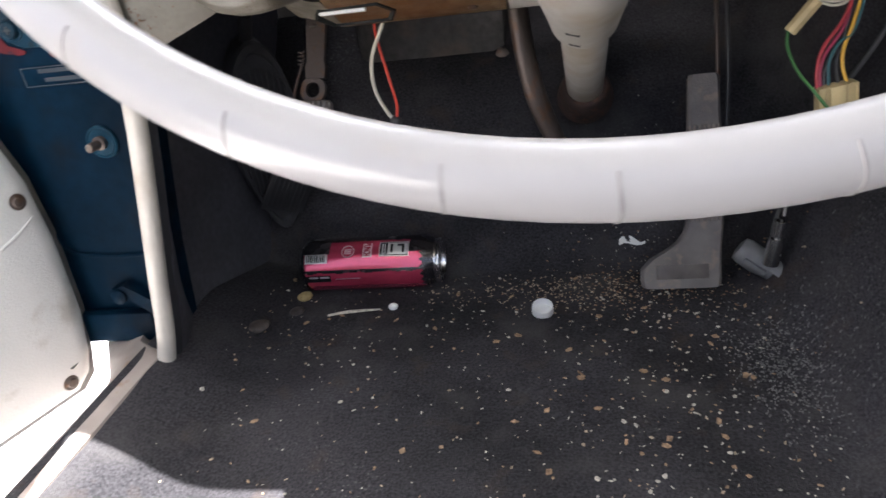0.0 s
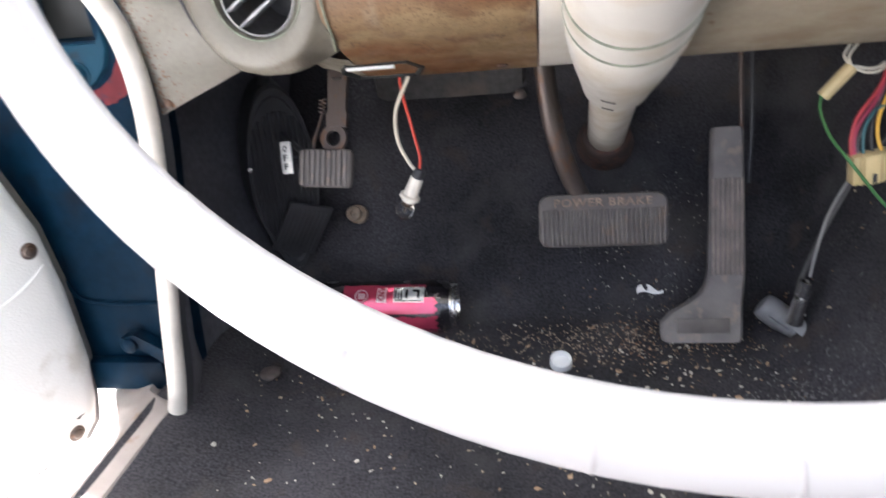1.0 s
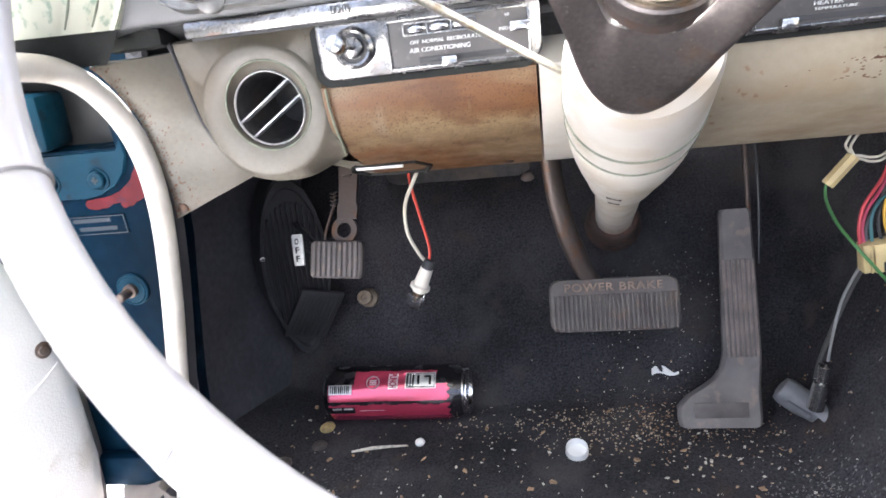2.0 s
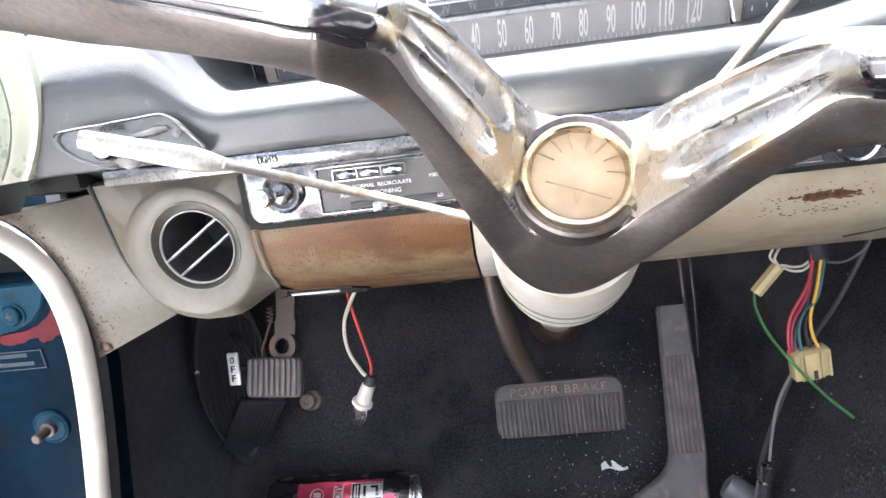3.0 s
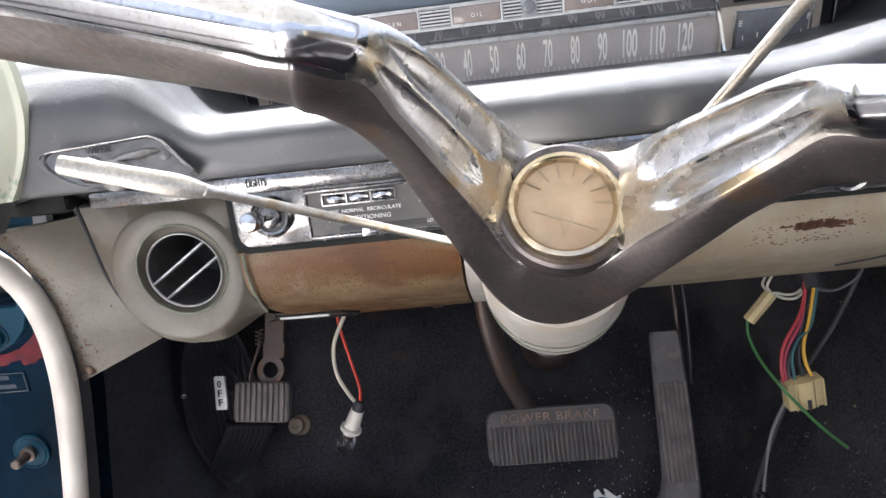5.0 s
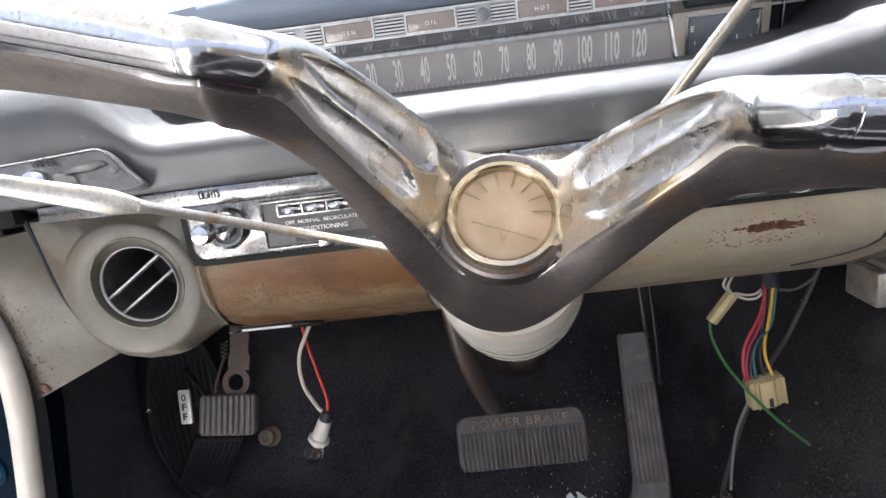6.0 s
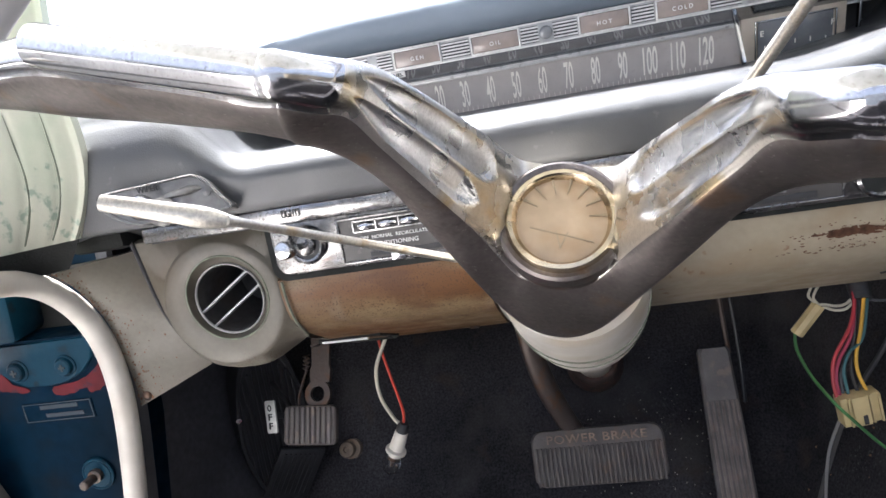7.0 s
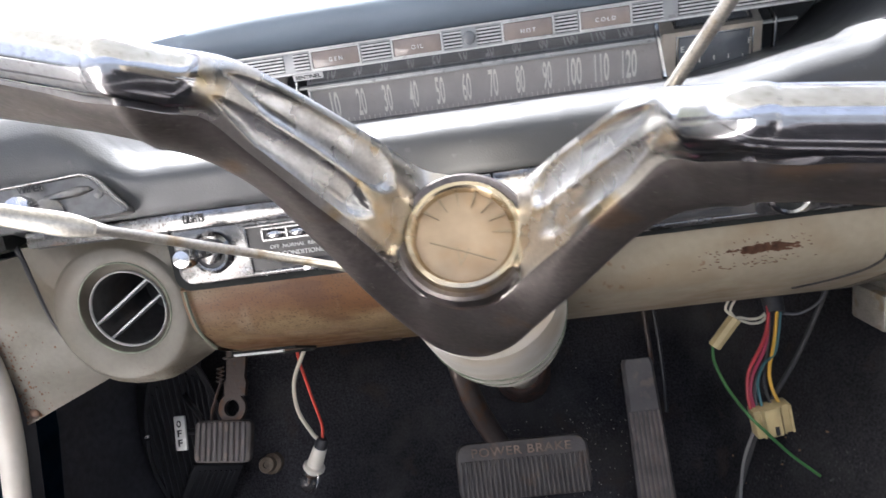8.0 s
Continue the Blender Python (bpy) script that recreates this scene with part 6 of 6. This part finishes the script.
can_patch("print_bar", 0.052, 0.085, 96, 97.5, CANGREY, "", 0.0005)
can_patch("print_panel", 0.091, 0.1035, 16, 50, CANGREY, "pale name panel", 0.0003)
PM = on_can(0.0972, 33)
lettering("lettering", "PUNCH", PM @ Matrix.Rotation(radians(-90), 4, "Z") @ Matrix.Translation((0, 0, 0.0004)), 0.0085, CANPINK, body, 0.017, bold=0.02)
part("round_mark", lathe(((0.0078, 0.0), (0.0078, 0.0009), (0.0069, 0.0009), (0.0069, 0.0)), on_can(0.071, 36), 28, False), CANGREY, body)
part("mark_bar", join(*[box((0.0082, 0.0014, 0.0009), m=on_can(0.071, 36) @ Matrix.Translation((0, y, 0.0003))) for y in (-0.0024, 0.0, 0.0024)]), CANGREY, body)

# ---- small things on the carpet ----
cap = thing("bottle_cap", (-0.031, 0.645, 0.0), "small white plastic cap lying open side up", "bottle cap")
part("cap_wall", lathe(((0.0112, 0.0), (0.0118, 0.001), (0.0113, 0.009), (0.0104, 0.0094), (0.0099, 0.008), (0.0097, 0.001), (0.0112, 0.0)), Matrix.Translation((-0.031, 0.645, 0.002)) @ Matrix.Rotation(radians(14), 4, "X"), 32, False), CAPWHITE, cap)
part("cap_floor", lathe(((0.0108, 0.0012), (0.0100, 0.0022), (0, 0.0022)), Matrix.Translation((-0.031, 0.645, 0.002)) @ Matrix.Rotation(radians(14), 4, "X"), 32), CAPWHITE, cap)
random.seed(3)
solo("paper_scrap", thicken(grid(lambda s, t: (0.062 + 0.030 * s, 0.758 + 0.006 * t * abs(math.sin(3.3 * s + 0.5)) * (1 - 0.5 * s) + 0.002 * math.sin(s * 5), floor_z(0.062 + 0.03 * s, 0.758 + 0.006 * t * abs(math.sin(3.3 * s + 0.5)) * (1 - 0.5 * s)) + 0.003 + 0.0015 * math.sin(s * 7 + t * 3)), dense(0, 1, 6), dense(0, 1, 3)), 0.0005), PAPER, "torn scrap of white paper on the carpet", "paper", smooth=False)


def pebble(name, x, y, r, mat, label, cat, flat=0.5):
    bm = bmesh.new()
    bmesh.ops.create_icosphere(bm, subdivisions=2, radius=r)
    for v in bm.verts:
        v.co *= 1 + 0.18 * noise.noise(v.co * 90 + Vector((x * 50, y * 50, 0)))
        v.co.z *= flat
        v.co += Vector((x, y, floor_z(x, y) + r * flat * 0.6))
    return solo(name, bm, mat, label, cat)


pebble("pebble", -0.343, 0.613, 0.0125, PEBBLE, "flat brown disc-like pebble on the carpet", "pebble", 0.35)
pebble("pebble", -0.316, 0.657, 0.009, PEBBLE, "small dark brown pebble on the carpet", "pebble", 0.4)
pebble("crumb", -0.3165, 0.688, 0.0092, material("dry_leaf", (0.36, 0.275, 0.12), 0.8, grain=((200, 0.4),)), "pale yellow dried leaf scrap", "crumb", 0.6)
pebble("crumb", -0.201, 0.662, 0.0058, PAPER, "small white crumb on the carpet", "crumb", 0.7)
pebble("pebble", 0.268, 0.564, 0.010, GREYPLASTIC, "grey stone on the tunnel carpet", "pebble", 0.6)
solo("twig", tube([(-0.275, 0.646, 0.004), (-0.25, 0.651, 0.005), (-0.215, 0.656, 0.004)], [0.0012, 0.002, 0.001], 6, 4), PALECRUMB, "thin pale twig on the carpet", "twig")


def litter(name, mat, label, n, place, size, seed):
    random.seed(seed)
    bm = bmesh.new()
    for _ in range(n):
        x, y = place()
        s = size()
        z = floor_z(x, y)
        k = random.randint(4, 6)
        a0 = random.uniform(0, 6.3)
        el = random.uniform(0.22, 0.85)
        top = [bm.verts.new((x + s * math.cos(a) * math.cos(a0) - s * el * math.sin(a) * math.sin(a0), y + s * math.cos(a) * math.sin(a0) + s * el * math.sin(a) * math.cos(a0), z + s * random.uniform(0.15, 0.5))) for a in (2 * math.pi * j / k + random.uniform(-0.3, 0.3) for j in range(k))]
        low = [bm.verts.new((v.co.x, v.co.y, z - 0.001)) for v in top]
        bm.faces.new(top)
        for j in range(k):
            bm.faces.new((low[j], low[(j + 1) % k], top[(j + 1) % k], top[j]))
    return solo(name, bm, mat, label, "debris", kind="stuff", smooth=False)


LINT = material("grey_lint", (0.13, 0.127, 0.124), 0.95, grain=((300, 0.4),))


def thread_bits(cx, cy, sx_, sy_, n, seed):
    """Short flat fibres lying along the carpet."""
    random.seed(seed)
    bm = bmesh.new()
    for _ in range(n):
        x, y = random.gauss(cx, sx_), random.gauss(cy, sy_)
        a = random.uniform(0, 3.2)
        l, w = random.uniform(0.0003, 0.0011), random.uniform(0.0002, 0.0006)
        c, s = math.cos(a), math.sin(a)
        q = [(x + l * i * c - w * j * s, y + l * i * s + w * j * c) for i, j in ((-1, -1), (1, -1), (1, 1), (-1, 1))]
        top = [bm.verts.new((u, v, floor_z(u, v) + 0.0010)) for u, v in q]
        low = [bm.verts.new((u, v, floor_z(u, v) - 0.0005)) for u, v in q]
        bm.faces.new(top)
        for j in range(4):
            bm.faces.new((low[j], low[(j + 1) % 4], top[(j + 1) % 4], top[j]))
    return bm


def crease():
    return random.gauss(0.01, 0.085), random.gauss(0.690, 0.022)


def spread():
    x = random.uniform(-0.36, 0.19)
    return (x if random.random() < 0.6 else random.gauss(0.07, 0.07)), random.uniform(0.30, 0.73)


def near_gas():
    return random.gauss(0.08, 0.05), random.gauss(0.77, 0.035)


litter("crumbs", CRUMB, "tan crumbs and grit gathered in the carpet crease", 520, crease, lambda: random.uniform(0.0006, 0.0017), 11)
litter("pale_grit", PALECRUMB, "pale grit scattered over the carpet", 560, spread, lambda: random.uniform(0.0005, 0.0014) * random.choice((1, 1, 1, 1.9)), 12)
litter("dust_specks", PALECRUMB, "pale dust specks round the accelerator", 240, near_gas, lambda: random.uniform(0.0004, 0.0011), 13)
litter("wood_chips", WOODCHIP, "brown wood chips and dry leaf bits on the carpet", 230, spread, lambda: random.choice((0.0011, 0.0014, 0.0017, 0.0022, 0.0038)), 14)
litter("rust_dust", OLDGRIT, "rusty dust and grit by the pedals", 420, lambda: (random.gauss(0.09, 0.06), random.gauss(0.70, 0.03)), lambda: random.uniform(0.0006, 0.0018), 15)
litter("tan_chips", CRUMB, "tan chips scattered over the carpet", 260, spread, lambda: random.uniform(0.0006, 0.0022), 16)

solo("grey_lint", thread_bits(0.178, 0.545, 0.022, 0.042, 900, 21), LINT, "pale grey lint worn into the tunnel carpet", "lint", kind="stuff", smooth=False)
